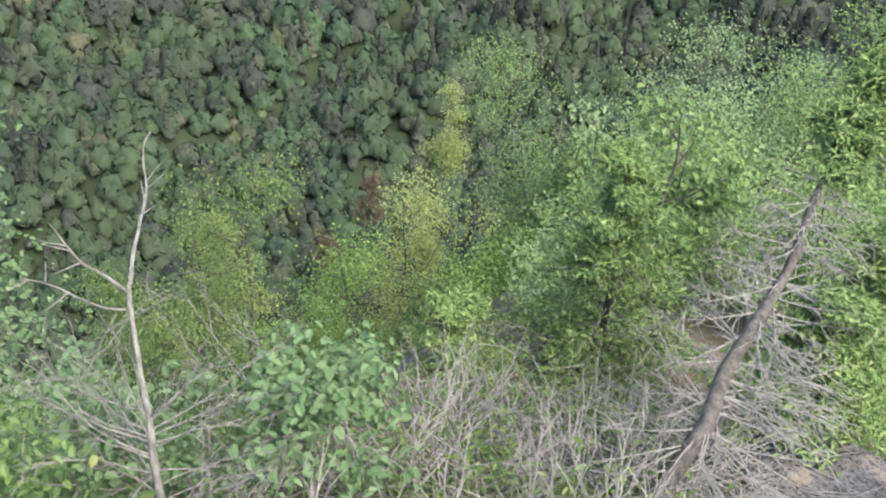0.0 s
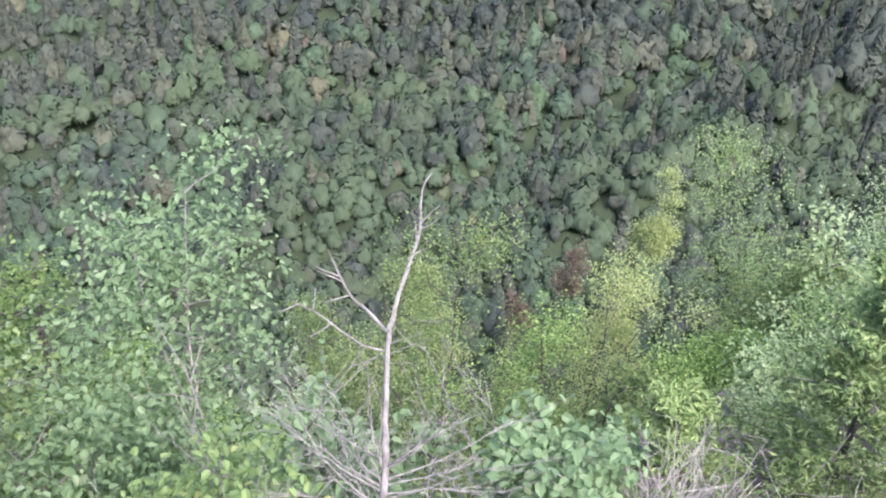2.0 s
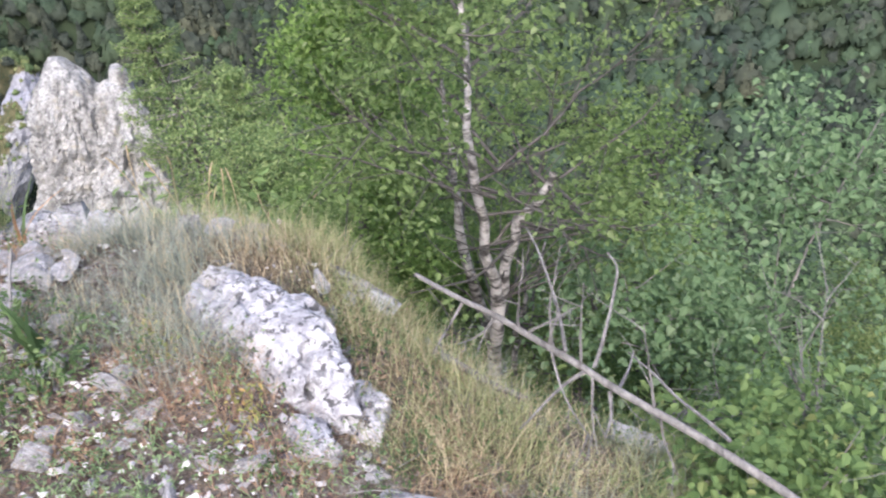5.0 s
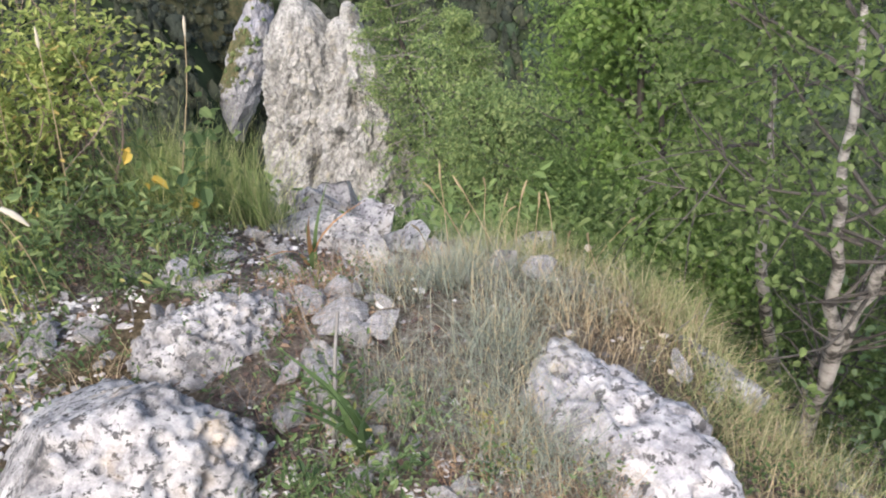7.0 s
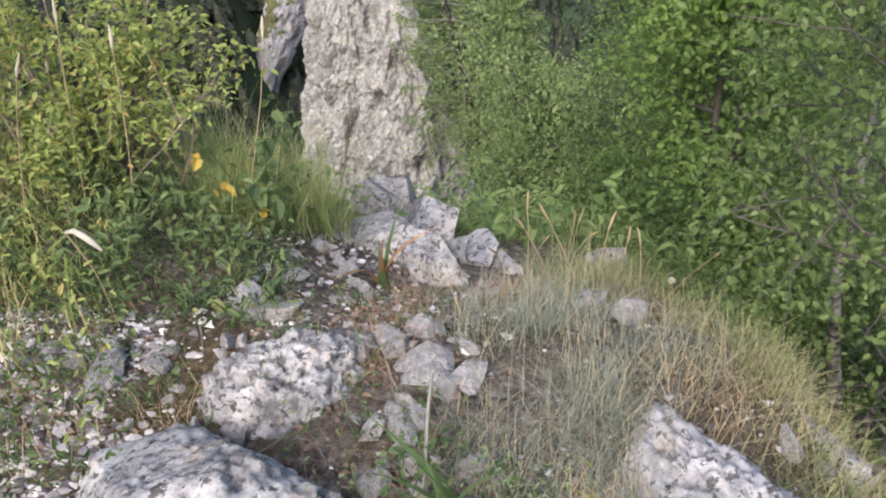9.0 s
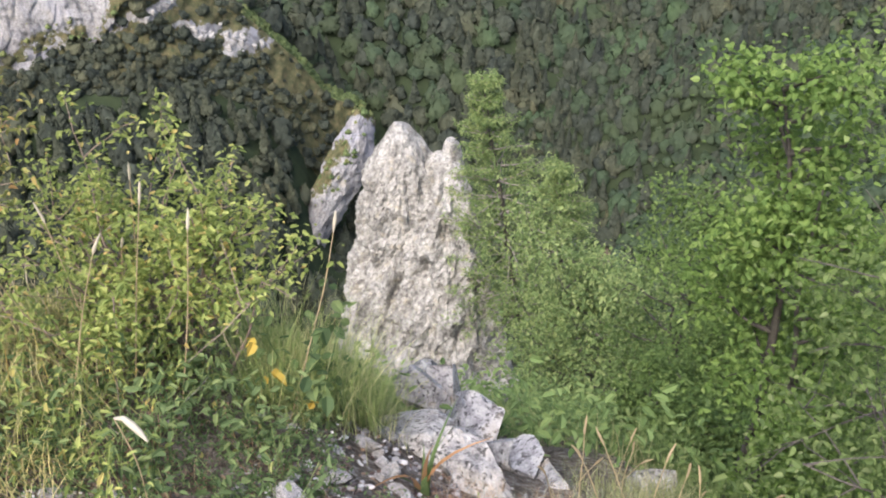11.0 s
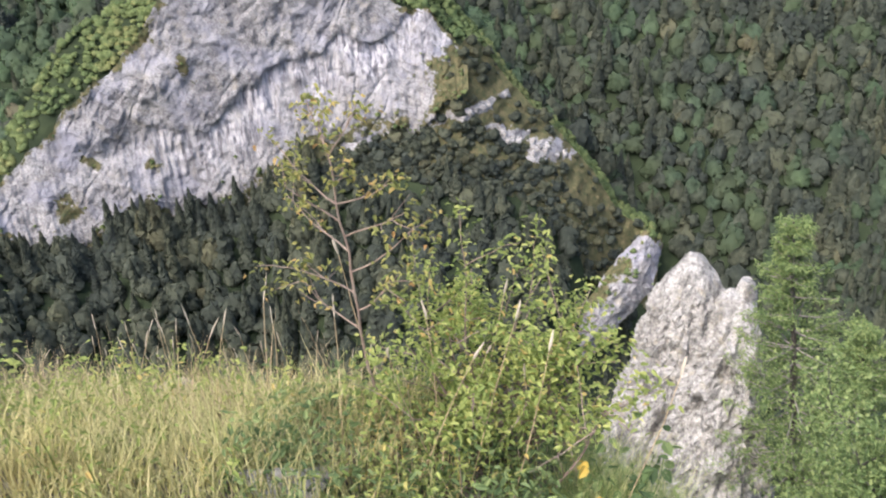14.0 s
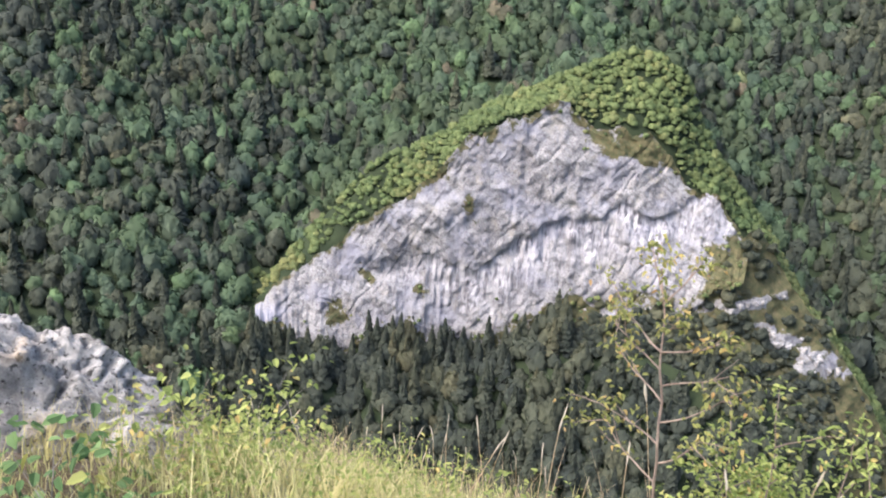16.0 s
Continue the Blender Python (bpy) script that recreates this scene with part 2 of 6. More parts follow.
def cliff_marks(m):
    """Upright seepage stripes under the overhang and turf on the ledges, each with a shape of its own."""
    N, L = m.node_tree.nodes, m.node_tree.links
    b = N["Principled BSDF"]
    col = b.inputs["Base Color"].links[0].from_socket
    seep, turf = N.new("ShaderNodeAttribute"), N.new("ShaderNodeAttribute")
    seep.attribute_name, turf.attribute_name = "seep", "turf"
    stripes = ramp(N, L, noise_of(N, L, 0.55, 3, 0.7, (1, 1, 0.035)), [(0.38, (0.1, 0.1, 0.12)), (0.47, (0.27, 0.27, 0.31)), (0.58, (0.46, 0.46, 0.49))])
    col = mixed(N, L, seep.outputs["Fac"], col, stripes)
    col = mixed(N, L, ramp(N, L, noise_of(N, L, 0.045, 4, 0.6), [(0.5, (0, 0, 0)), (0.64, (0.6, 0.6, 0.6))]), col, (0.24, 0.25, 0.32))
    add = N.new("ShaderNodeMath")
    add.operation = "MULTIPLY_ADD"
    L.new(noise_of(N, L, 0.16, 7, 0.75), add.inputs[0])
    add.inputs[1].default_value = 1.0
    L.new(turf.outputs["Fac"], add.inputs[2])
    green = ramp(N, L, noise_of(N, L, 0.5, 5, 0.7), [(0.35, (0.05, 0.062, 0.032)), (0.52, (0.09, 0.088, 0.046)), (0.68, (0.14, 0.118, 0.068))])
    col = mixed(N, L, ramp(N, L, add.outputs[0], [(0.66, (0, 0, 0)), (0.7, (1, 1, 1))]), col, green)
    L.new(col, b.inputs["Base Color"])


cliff_marks(CLIFF_ROCK)
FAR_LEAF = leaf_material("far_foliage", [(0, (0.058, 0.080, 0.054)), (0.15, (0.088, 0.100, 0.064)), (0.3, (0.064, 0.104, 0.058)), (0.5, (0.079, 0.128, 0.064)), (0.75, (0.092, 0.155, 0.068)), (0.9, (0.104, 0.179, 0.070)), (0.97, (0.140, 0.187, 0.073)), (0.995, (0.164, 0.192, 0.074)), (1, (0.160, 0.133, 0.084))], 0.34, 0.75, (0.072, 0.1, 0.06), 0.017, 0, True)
# FAR_LEAF scaled down to about 0.7: dimmer light put into the colour.
EAST_LEAF_DIMMED = leaf_material("far_foliage_dimmed", [(0, (0.040, 0.056, 0.037)), (0.15, (0.061, 0.069, 0.044)), (0.3, (0.044, 0.073, 0.040)), (0.5, (0.055, 0.089, 0.044)), (0.75, (0.064, 0.108, 0.047)), (0.9, (0.073, 0.124, 0.048)), (0.97, (0.098, 0.130, 0.051)), (0.995, (0.114, 0.133, 0.052)), (1, (0.111, 0.092, 0.058))], 0.34, 0.75, (0.072, 0.1, 0.06), 0.017, 0, True)
# Dark firs and shrubs; also crowns with gorge shade put into their colour.
FAR_DARK = leaf_material("far_dark_and_shade_toned", [(0, (0.044, 0.057, 0.039)), (0.5, (0.061, 0.075, 0.046)), (0.85, (0.083, 0.095, 0.052)), (1, (0.109, 0.112, 0.057))], 0.34, 0.75, None, 1, 0, True)
CREST_LEAF = leaf_material("crest_foliage", [(0, (0.081, 0.127, 0.040)), (0.6, (0.131, 0.177, 0.053)), (1, (0.192, 0.208, 0.067))], 0.2, 0.75, None, 1, 0, True)
BIRCH_LEAF = leaf_material("birch_leaf", [(0.0, (0.09, 0.145, 0.035)), (0.5, (0.138, 0.205, 0.05)), (0.92, (0.185, 0.26, 0.072)), (1.0, (0.25, 0.31, 0.12))])
SAPLING_LEAF = leaf_material("sapling_leaf", [(0.0, (0.095, 0.163, 0.043)), (0.5, (0.146, 0.232, 0.060)), (0.95, (0.206, 0.292, 0.086)), (1.0, (0.310, 0.327, 0.095))])
ASPEN_LEAF = leaf_material("aspen_leaf", [(0.0, (0.08, 0.16, 0.05)), (0.5, (0.13, 0.24, 0.07)), (0.88, (0.2, 0.32, 0.11)), (1.0, (0.36, 0.34, 0.06))])
MID_LEAF = leaf_material("slope_foliage", [(0.0, (0.11, 0.18, 0.05)), (0.5, (0.16, 0.25, 0.07)), (1.0, (0.22, 0.31, 0.095))], 0.3)
DEEP_LEAF = leaf_material("deep_green_leaf", [(0.0, (0.08, 0.135, 0.028)), (0.5, (0.12, 0.195, 0.04)), (0.92, (0.17, 0.255, 0.058)), (1.0, (0.24, 0.32, 0.09))])
YELLOW_LEAF = leaf_material("yellowing_foliage", [(0.0, (0.17, 0.23, 0.06)), (0.6, (0.23, 0.29, 0.08)), (1.0, (0.31, 0.35, 0.11))], 0.3)
PALE_LEAF = leaf_material("pale_foliage", [(0, (0.148, 0.226, 0.087)), (0.6, (0.209, 0.296, 0.122)), (0.93, (0.25, 0.335, 0.15)), (1, (0.28, 0.355, 0.18))], 0.3)
FRESH_LEAF = leaf_material("fresh_leaf", [(0.0, (0.09, 0.17, 0.03)), (0.5, (0.16, 0.27, 0.05)), (0.9, (0.25, 0.38, 0.08)), (1.0, (0.34, 0.46, 0.13))])
YOUNG_LEAF = leaf_material("young_birch_leaf", [(0.0, (0.1, 0.18, 0.03)), (0.5, (0.15, 0.25, 0.045)), (0.93, (0.21, 0.32, 0.065)), (1.0, (0.3, 0.4, 0.12))])
RUST_LEAF = leaf_material("rust_leaf", [(0.0, (0.13, 0.1, 0.06)), (1.0, (0.22, 0.17, 0.1))])
GREY_LEAF = leaf_material("grey_green_leaf", [(0.0, (0.11, 0.19, 0.075)), (0.5, (0.155, 0.25, 0.1)), (0.92, (0.2, 0.295, 0.135)), (1.0, (0.25, 0.33, 0.175))])
NEEDLE = leaf_material("needles", [(0.0, (0.1, 0.17, 0.04)), (0.6, (0.18, 0.27, 0.07)), (1.0, (0.28, 0.36, 0.12))], 0.2)
SOFT_NEEDLE = leaf_material("soft_needles", [(0.0, (0.095, 0.155, 0.043)), (0.6, (0.172, 0.249, 0.069)), (1.0, (0.258, 0.327, 0.112))], 0.25)
ROSE_LEAF = leaf_material("rose_leaf", [(0.0, (0.161, 0.230, 0.046)), (0.6, (0.287, 0.356, 0.081)), (0.93, (0.425, 0.471, 0.127)), (1.0, (0.552, 0.391, 0.115))])
CURLED_LEAF = leaf_material("curled_leaf", [(0.0, (0.17, 0.2, 0.045)), (0.6, (0.3, 0.32, 0.08)), (0.85, (0.45, 0.4, 0.11)), (1.0, (0.5, 0.3, 0.1))])
YOLK = leaf_material("yolk_leaf", [(0.0, (0.62, 0.41, 0.04)), (1.0, (0.74, 0.54, 0.08))])
DRY = leaf_material("dry_grass", [(0.0, (0.15, 0.105, 0.055)), (0.15, (0.27, 0.2, 0.105)), (0.5, (0.42, 0.325, 0.18)), (1.0, (0.58, 0.48, 0.3))], 0.3, 0.6)
GREEN_GRASS = leaf_material("green_grass", [(0.0, (0.06, 0.09, 0.028)), (0.2, (0.15, 0.19, 0.065)), (0.6, (0.29, 0.31, 0.12)), (1.0, (0.48, 0.45, 0.23))], 0.3, 0.55)
WEED_LEAF = leaf_material("weed_leaf", [(0.0, (0.094, 0.154, 0.050)), (0.6, (0.176, 0.253, 0.088)), (0.95, (0.275, 0.352, 0.121)), (1.0, (0.462, 0.396, 0.110))])
MEADOW_GRASS = leaf_material("meadow_grass", [(0.0, (0.1, 0.13, 0.04)), (0.15, (0.26, 0.3, 0.1)), (0.6, (0.5, 0.5, 0.2)), (1.0, (0.75, 0.66, 0.36))], 0.35, 0.55, (0.44, 0.39, 0.18), 1.2)
CREST_GRASS = leaf_material("crest_grass", [(0, (0.088, 0.138, 0.037)), (0.2, (0.225, 0.312, 0.081)), (0.65, (0.413, 0.500, 0.150)), (1, (0.688, 0.625, 0.312))], 0.35, 0.55)
RUST_GRASS = leaf_material("rusty_grass", [(0.0, (0.2, 0.11, 0.06)), (0.6, (0.36, 0.22, 0.12)), (1.0, (0.5, 0.36, 0.2))], 0.25, 0.6)
FESCUE = leaf_material("fescue", [(0.0, (0.08, 0.1, 0.07)), (0.2, (0.19, 0.225, 0.175)), (0.72, (0.31, 0.345, 0.265)), (0.84, (0.42, 0.35, 0.2)), (1.0, (0.54, 0.43, 0.25))], 0.25, 0.6)
HERB = leaf_material("herb_leaf", [(0.0, (0.06, 0.105, 0.034)), (0.6, (0.12, 0.195, 0.058)), (1.0, (0.22, 0.3, 0.1))])
DEAD_WOOD = bark_material("bleached_wood", [(0.3, (0.05, 0.046, 0.044)), (0.5, (0.15, 0.141, 0.135)), (0.75, (0.28, 0.266, 0.257))], 45)
TWIG = bark_material("grey_twig", [(0.3, (0.12, 0.111, 0.105)), (0.7, (0.29, 0.274, 0.26))])
BIRCH_BARK = bark_material("birch_bark", [(0.4, (0.04, 0.036, 0.033)), (0.46, (0.16, 0.15, 0.14)), (0.53, (0.33, 0.31, 0.295)), (0.72, (0.46, 0.44, 0.425))], 16, (0.7, 0.7, 1.6))
BARK = bark_material("dark_bark", [(0.35, (0.03, 0.027, 0.025)), (0.7, (0.12, 0.108, 0.098))])
ROSE_STEM = bark_material("rose_stem", [(0.3, (0.12, 0.085, 0.07)), (0.7, (0.3, 0.24, 0.2))])


def ground_material():
    m, N, L, b = material("ridge_ground")
    near = ramp(N, L, noise_of(N, L, 28, 8, 0.8), [(0.34, (0.06, 0.048, 0.04)), (0.48, (0.16, 0.13, 0.112)), (0.57, (0.28, 0.25, 0.225)), (0.66, (0.5, 0.49, 0.48))])
    near = mixed(N, L, ramp(N, L, noise_of(N, L, 1.4, 5), [(0.5, (0, 0, 0)), (0.62, (0.85, 0.85, 0.85))]), near, ramp(N, L, noise_of(N, L, 60, 6, 0.8), [(0.35, (0.04, 0.035, 0.02)), (0.5, (0.12, 0.09, 0.05)), (0.68, (0.27, 0.2, 0.12))]))
    far = ramp(N, L, noise_of(N, L, 0.15, 6), [(0.35, (0.02, 0.03, 0.018)), (0.65, (0.034, 0.048, 0.026))])
    geo = N.new("ShaderNodeNewGeometry")
    ln = N.new("ShaderNodeVectorMath")
    ln.operation = "LENGTH"
    L.new(geo.outputs["Position"], ln.inputs[0])
    mr = N.new("ShaderNodeMapRange")
    mr.inputs[1].default_value, mr.inputs[2].default_value = 7, 18
    L.new(ln.outputs["Value"], mr.inputs[0])
    L.new(mixed(N, L, mr.outputs[0], near, far), b.inputs["Base Color"])
    b.inputs["Roughness"].default_value = 0.95
    b.inputs["Specular IOR Level"].default_value = 0.1
    bumped(N, L, b, noise_of(N, L, 30, 8, 0.75), 1.0, 0.03)
    return m


GROUND = ground_material()

# ---- the land: a ridge, a gorge and the far slopes ----
CREST_AZ = np.array([-58, -54.2, -51.5, -49.3, -46.4, -42.0, -39.6, -36.5, -33.8, -31.4, -29.3, -27.7, -26.5, -23.9, -21.8, -20.0, -18.3, -16.0, -13.9, -12.1, -9.3, -8.6])
CREST_EL = np.array([-25.5, -22.0, -19.1, -17.0, -14.0, -12.1, -10.5, -8.9, -7.5, -6.8, -7.0, -7.9, -10.5, -13.6, -16.1, -18.6, -20.3, -22.4, -24.5, -26.9, -28.4, -31])
TOP_AZ = np.array([-54.8, -53.0, -50.8, -48.5, -45.9, -43.3, -40.7, -38.4, -36.3, -34.6, -33.2, -31.5, -29.4, -27.9, -26.8, -24.8, -23.5, -22.4])
TOP_EL = np.array([-23.2, -21.6, -20.4, -18.8, -17.1, -15.4, -12.5, -11.5, -10.6, -10.0, -11.2, -11.5, -11.5, -12.5, -14.3, -14.7, -16.4, -17.0])
FOOT_AZ = np.array([-54.8, -53.1, -50.8, -48.4, -46.0, -43.6, -42.8, -40.5, -38.1, -36.2, -34.1, -31.4, -29.5, -25.5, -22.4])
FOOT_EL = np.array([-24.6, -25.7, -25.6, -26.1, -24.8, -25.5, -26.3, -25.1, -25.2, -24.3, -23.4, -22.4, -22.0, -21.4, -19.0])
TURF_AZ = np.array([-35, -31, -28, -22.4, -18, -15, -13, -10, -8.6])
TURF_EL = np.array([-25.0, -24.4, -24.0, -24.6, -25.8, -28.5, -32, -36, -38])
EYE_Z = 1.7


def soft(x, s):
    return s * np.logaddexp(0, x / s)


def step(x, a, b):
    t = np.clip((x - a) / (b - a), 0, 1)
    return t * t * (3 - 2 * t)


def tan(d):
    return np.tan(np.radians(d))


def land(x, y, rough=True):
    """Height of the ground, in metres, over the plan."""
    x, y = np.asarray(x, dtype=float), np.asarray(y, dtype=float)
    r, az = np.hypot(x, y), np.degrees(np.arctan2(x, y))
    ahead, left = 1.08 * soft(y - 2.75 - 0.12 * np.clip(-x - 0.8, 0, 8), 0.3), 0.62 * soft(0.9 * y - 0.42 * x - 3.05, 0.4)
    near = 0.2 - (0.7 + 0.4 * step(y, 1.0, 3.2)) * soft(x - 0.15, 0.25) - np.logaddexp(5 * ahead, 5 * left) / 5
    near = near - 0.55 * soft(r - 6, 1.0) * step(-az, 25, 50) * step(az, -130, -90)
    near = near - 0.09 * step(x, -0.05, 0.4) * step(y, 2.0, 2.6) * (1 - step(y, 3.5, 5)) * (1 - step(x, 2, 4))
    near = near - 0.13 * step(x, -1.1, -0.6) * step(y, 2.7, 3.2) * (1 - step(y, 3.6, 4.5)) * (1 - step(x, 0.4, 1.0))
    near = near - 0.5 * step(x, 0.15, 0.65) * step(y, 1.9, 2.7) * (1 - step(x, 2.5, 4)) * (1 - step(y, 3.5, 5))
    near = near + 0.34 * np.exp(-(((az + 46) / 24) ** 2)) * step(r, 2.9, 3.7) * (1 - step(r, 4.6, 6.5))
    near = near + 0.36 * np.exp(-(((x + 1.65) / 0.55) ** 2) - ((y - 3.75) / 0.45) ** 2)
    valley = 330 + 130 * step(az, -38, -15)
    west = -155 + 0.55 * (r - valley) + 9 * np.sin(az * 0.21 + r * 0.006) * step(r, 150, 300)
    along = 0.32 * x + 0.95 * y
    east = -118 + 0.08 * x - 0.06 * y - 75 * (1 - step(az, 0, 34)) + (4 * np.sin(along * 0.09 + 1.5 * np.sin(along * 0.037 + x * 0.012)) + 3 * np.sin(along * 0.29 + x * 0.03)) * step(r, 110, 180)
    far = soft(west - east, 4.0) + east
    out = soft(near - far, 6.0 * step(r, 40, 120) + 0.02) + far
    # the spur with the rock face
    inside = step(az, -60, -57) * step(-az, 8.2, 9.5)
    foot = np.interp(az, FOOT_AZ, FOOT_EL) + (np.interp(az, TURF_AZ, TURF_EL) + 1.0 - np.interp(az, FOOT_AZ, FOOT_EL)) * step(az, -35, -31)
    crest = EYE_Z + 360 * tan(np.interp(az, CREST_AZ, CREST_EL))
    base = EYE_Z + 326 * tan(np.maximum(foot, -33))
    lip = EYE_Z + 345 * tan(np.minimum(np.interp(az, TOP_AZ, TOP_EL), np.interp(az, CREST_AZ, CREST_EL) - 0.6))
    lip = np.maximum(lip, base)
    spur = np.where(r < 337, base + 0.55 * np.minimum(r - 326, 0),
           np.where(r < 345, base + (lip - base) * step(r, 337, 345),
           np.where(r < 360, lip + (crest - lip) * (r - 345) / 15, crest - 0.35 * (r - 360))))
    spur = np.where(inside > 0, spur - 60 * (1 - inside), -1e3)
    out = np.maximum(out, spur)
    if rough:
        P = np.stack([x, y, 0 * x], -1).reshape(-1, 3)
        w = np.clip(r.ravel() / 4, 0.15, 1)
        out = out + (0.05 * fbm(P, 0.9, 3, 1) * w + 0.12 * fbm(P, 3.5, 2, 2) * step(r.ravel(), 2, 6) + 2.2 * fbm(P, 45, 3, 3) * step(r.ravel(), 60, 160)).reshape(out.shape)
    return out


def on_land(x, y):
    return float(land(np.array([x]), np.array([y]))[0])


def ground_sheet():
    rings = np.concatenate([[0.0], 0.25 * 1.047 ** np.arange(0, 153), np.arange(284, 380, 4.0), 380 * 1.06 ** np.arange(0, 22)])
    az = np.radians(np.concatenate([np.arange(-80, 125, 1.0), np.arange(125, 280, 5.0)]))
    R, A = np.meshgrid(rings, az, indexing="ij")
    X, Y = R * np.sin(A), R * np.cos(A)
    Z = land(X, Y)
    n, m = R.shape
    i, j = np.meshgrid(np.arange(n - 1), np.arange(m), indexing="ij")
    k = (j + 1) % m
    F = np.stack([i * m + j, (i + 1) * m + j, (i + 1) * m + k, i * m + k], -1).reshape(-1, 4)[:, ::-1]
    ob = new("ground", mesh_of("ground", np.stack([X, Y, Z], -1), F, True))
    ob.data.materials.append(GROUND)
    return tagged(ob, "rocky limestone ridge above a deep wooded gorge", "ground", kind="structure")


ground_sheet()


# ---- far woods ----
def crown_shapes(rng, count, tall, clumps=90):
    """Broad crowns of several lobes: a lobed body with many leaf clumps over it."""
    V0, F0 = ICO[2]
    F0 = F0[V0[F0].mean(1)[:, 2] > -0.3]
    out = []
    for k in range(count):
        lobes = [(np.array([0, 0, 0.05]), 0.7)] + [(np.array([0.55 * np.cos(a), 0.55 * np.sin(a), rng.uniform(-0.15, 0.4)]), rng.uniform(0.3, 0.52)) for a in np.arange(6) * 1.047 + rng.uniform(0, 0.8, 6)]
        lobes += [(np.array([rng.normal(0, 0.25), rng.normal(0, 0.25), rng.uniform(0.45, 0.75)]), rng.uniform(0.3, 0.46)) for _ in range(2)]
        reach = np.zeros(len(V0))
        for c, q in lobes:
            b = V0 @ c
            reach = np.maximum(reach, b + np.sqrt(np.maximum(b * b - c @ c + q * q, 0)))
        body = V0 * (reach * rng.uniform(0.84, 1.06, len(V0)))[:, None]
        P, N = [], []
        while len(P) < clumps:
            c, q = lobes[rng.integers(len(lobes))]
            d = rng.normal(size=3)
            d /= np.linalg.norm(d)
            p = c + d * q * rng.uniform(0.98, 1.12)
            if d[2] > -0.45 and all(np.linalg.norm(p - c2) > q2 * 0.9 for c2, q2 in lobes):
                P.append(p)
                N.append(d)
        P, N = np.array(P), np.array(N) + rng.normal(0, 0.28, (clumps, 3)) + np.array([0, 0, 0.1])
        N /= np.linalg.norm(N, axis=1)[:, None]
        A = np.cross(N, rng.normal(size=(clumps, 3)))
        A /= np.linalg.norm(A, axis=1)[:, None]
        B = np.cross(N, A)
        q = rng.uniform(0.12, 0.27, (clumps, 1))
        tri = np.stack([P + A * q, P - 0.5 * A * q + 0.85 * B * q - 0.15 * N * q, P - 0.5 * A * q - 0.85 * B * q - 0.15 * N * q], 1).reshape(-1, 3)
        out.append((np.concatenate([body, tri]) * np.array([1, 1, tall]), np.concatenate([F0, np.arange(clumps * 3).reshape(-1, 3) + len(V0)])))
    return out


def fir_shapes(rng, count):
    """Pointed firs: a thin dark body and drooping boughs in tiers."""
    out = []
    for k in range(count):
        V, F = [], []
        for tier in range(13):
            z, rad = 0.15 + tier * 0.2, 0.66 * (1 - tier / 13.5) ** 0.85
            for b in np.arange(7) * 0.8976 + rng.uniform(0, 6.28):
                q, w = rad * rng.uniform(0.65, 1.2), 0.62 * rad * rng.uniform(0.7, 1.1) + 0.03
                c, d, n = np.cos(b), np.sin(b), len(V)
                V += [(0, 0, z + 0.34), (q * 0.75 * c - w * d, q * 0.75 * d + w * c, z + rng.uniform(-0.05, 0.1)), (q * c, q * d, z - 0.12), (q * 0.75 * c + w * d, q * 0.75 * d - w * c, z + rng.uniform(-0.05, 0.1))]
                F += [(n, n + 2, n + 1), (n, n + 3, n + 2)]
        out.append((np.array(V, dtype=float), np.array(F)))
    return out


def forest(name, rng, shapes, spots, sizes, mat, label, sink=0.3, lean=0.08, smooth=True):
    """Many trees as one mesh; each tree has a tint of its own. Leaf clumps are shaded as the round crown that they cover."""
    V, F, T, W, n = [], [], [], [], 0
    Z = land(spots[:, 0], spots[:, 1])
    tints = np.clip(0.5 + 0.3 * fbm(np.stack([spots[:, 0], spots[:, 1], 0 * Z], 1), 48, 2, 3.0) + rng.normal(0, 0.16, len(Z)), 0, 1)
    for (x, y), z, s, tint in zip(spots, Z, sizes, tints):
        v, f = shapes[rng.integers(len(shapes))]
        a = rng.uniform(0, 6.283)
        c, d = np.cos(a), np.sin(a)
        q = np.stack([v[:, 0] * c - v[:, 1] * d, v[:, 0] * d + v[:, 1] * c, v[:, 2] * rng.uniform(0.85, 1.25)], 1) * s
        q[:, :2] += q[:, 2:] * rng.normal(0, lean, 2)
        if smooth:
            w = q / s + np.array([0, 0, 0.25])
            w = w / (np.linalg.norm(w, axis=1)[:, None] + 1e-6) + rng.normal(0, 0.2, q.shape)
            W.append(w / np.linalg.norm(w, axis=1)[:, None])
        V.append(q + (x, y, z + sink * s))
        F.append(f + n)
        T.append(np.full(len(v), tint))
        n += len(v)
    ob = new(name, mesh_of(name, np.concatenate(V), np.concatenate(F), smooth))
    ob.data.attributes.new("tint", "FLOAT", "POINT").data.foreach_set("value", np.concatenate(T).astype(np.float32))
    if smooth:
        ob.data.normals_split_custom_set_from_vertices(np.concatenate(W))
    ob.data.materials.append(mat)
    return tagged(ob, label, "forest", kind="stuff")


def scatter(rng, az0, az1, r0, r1, apart):
    """Spots on a wobbly grid between two bearings and two distances."""
    out = []
    r = r0
    while r < r1:
        n = int(r * radians(az1 - az0) / apart)
        a = np.radians(np.linspace(az0, az1, n)) + rng.normal(0, 0.3 * apart / r, n)
        q = r + rng.normal(0, 0.3 * apart, n)
        out.append(np.stack([q * np.sin(a), q * np.cos(a)], 1))
        r += apart
    return np.concatenate(out)


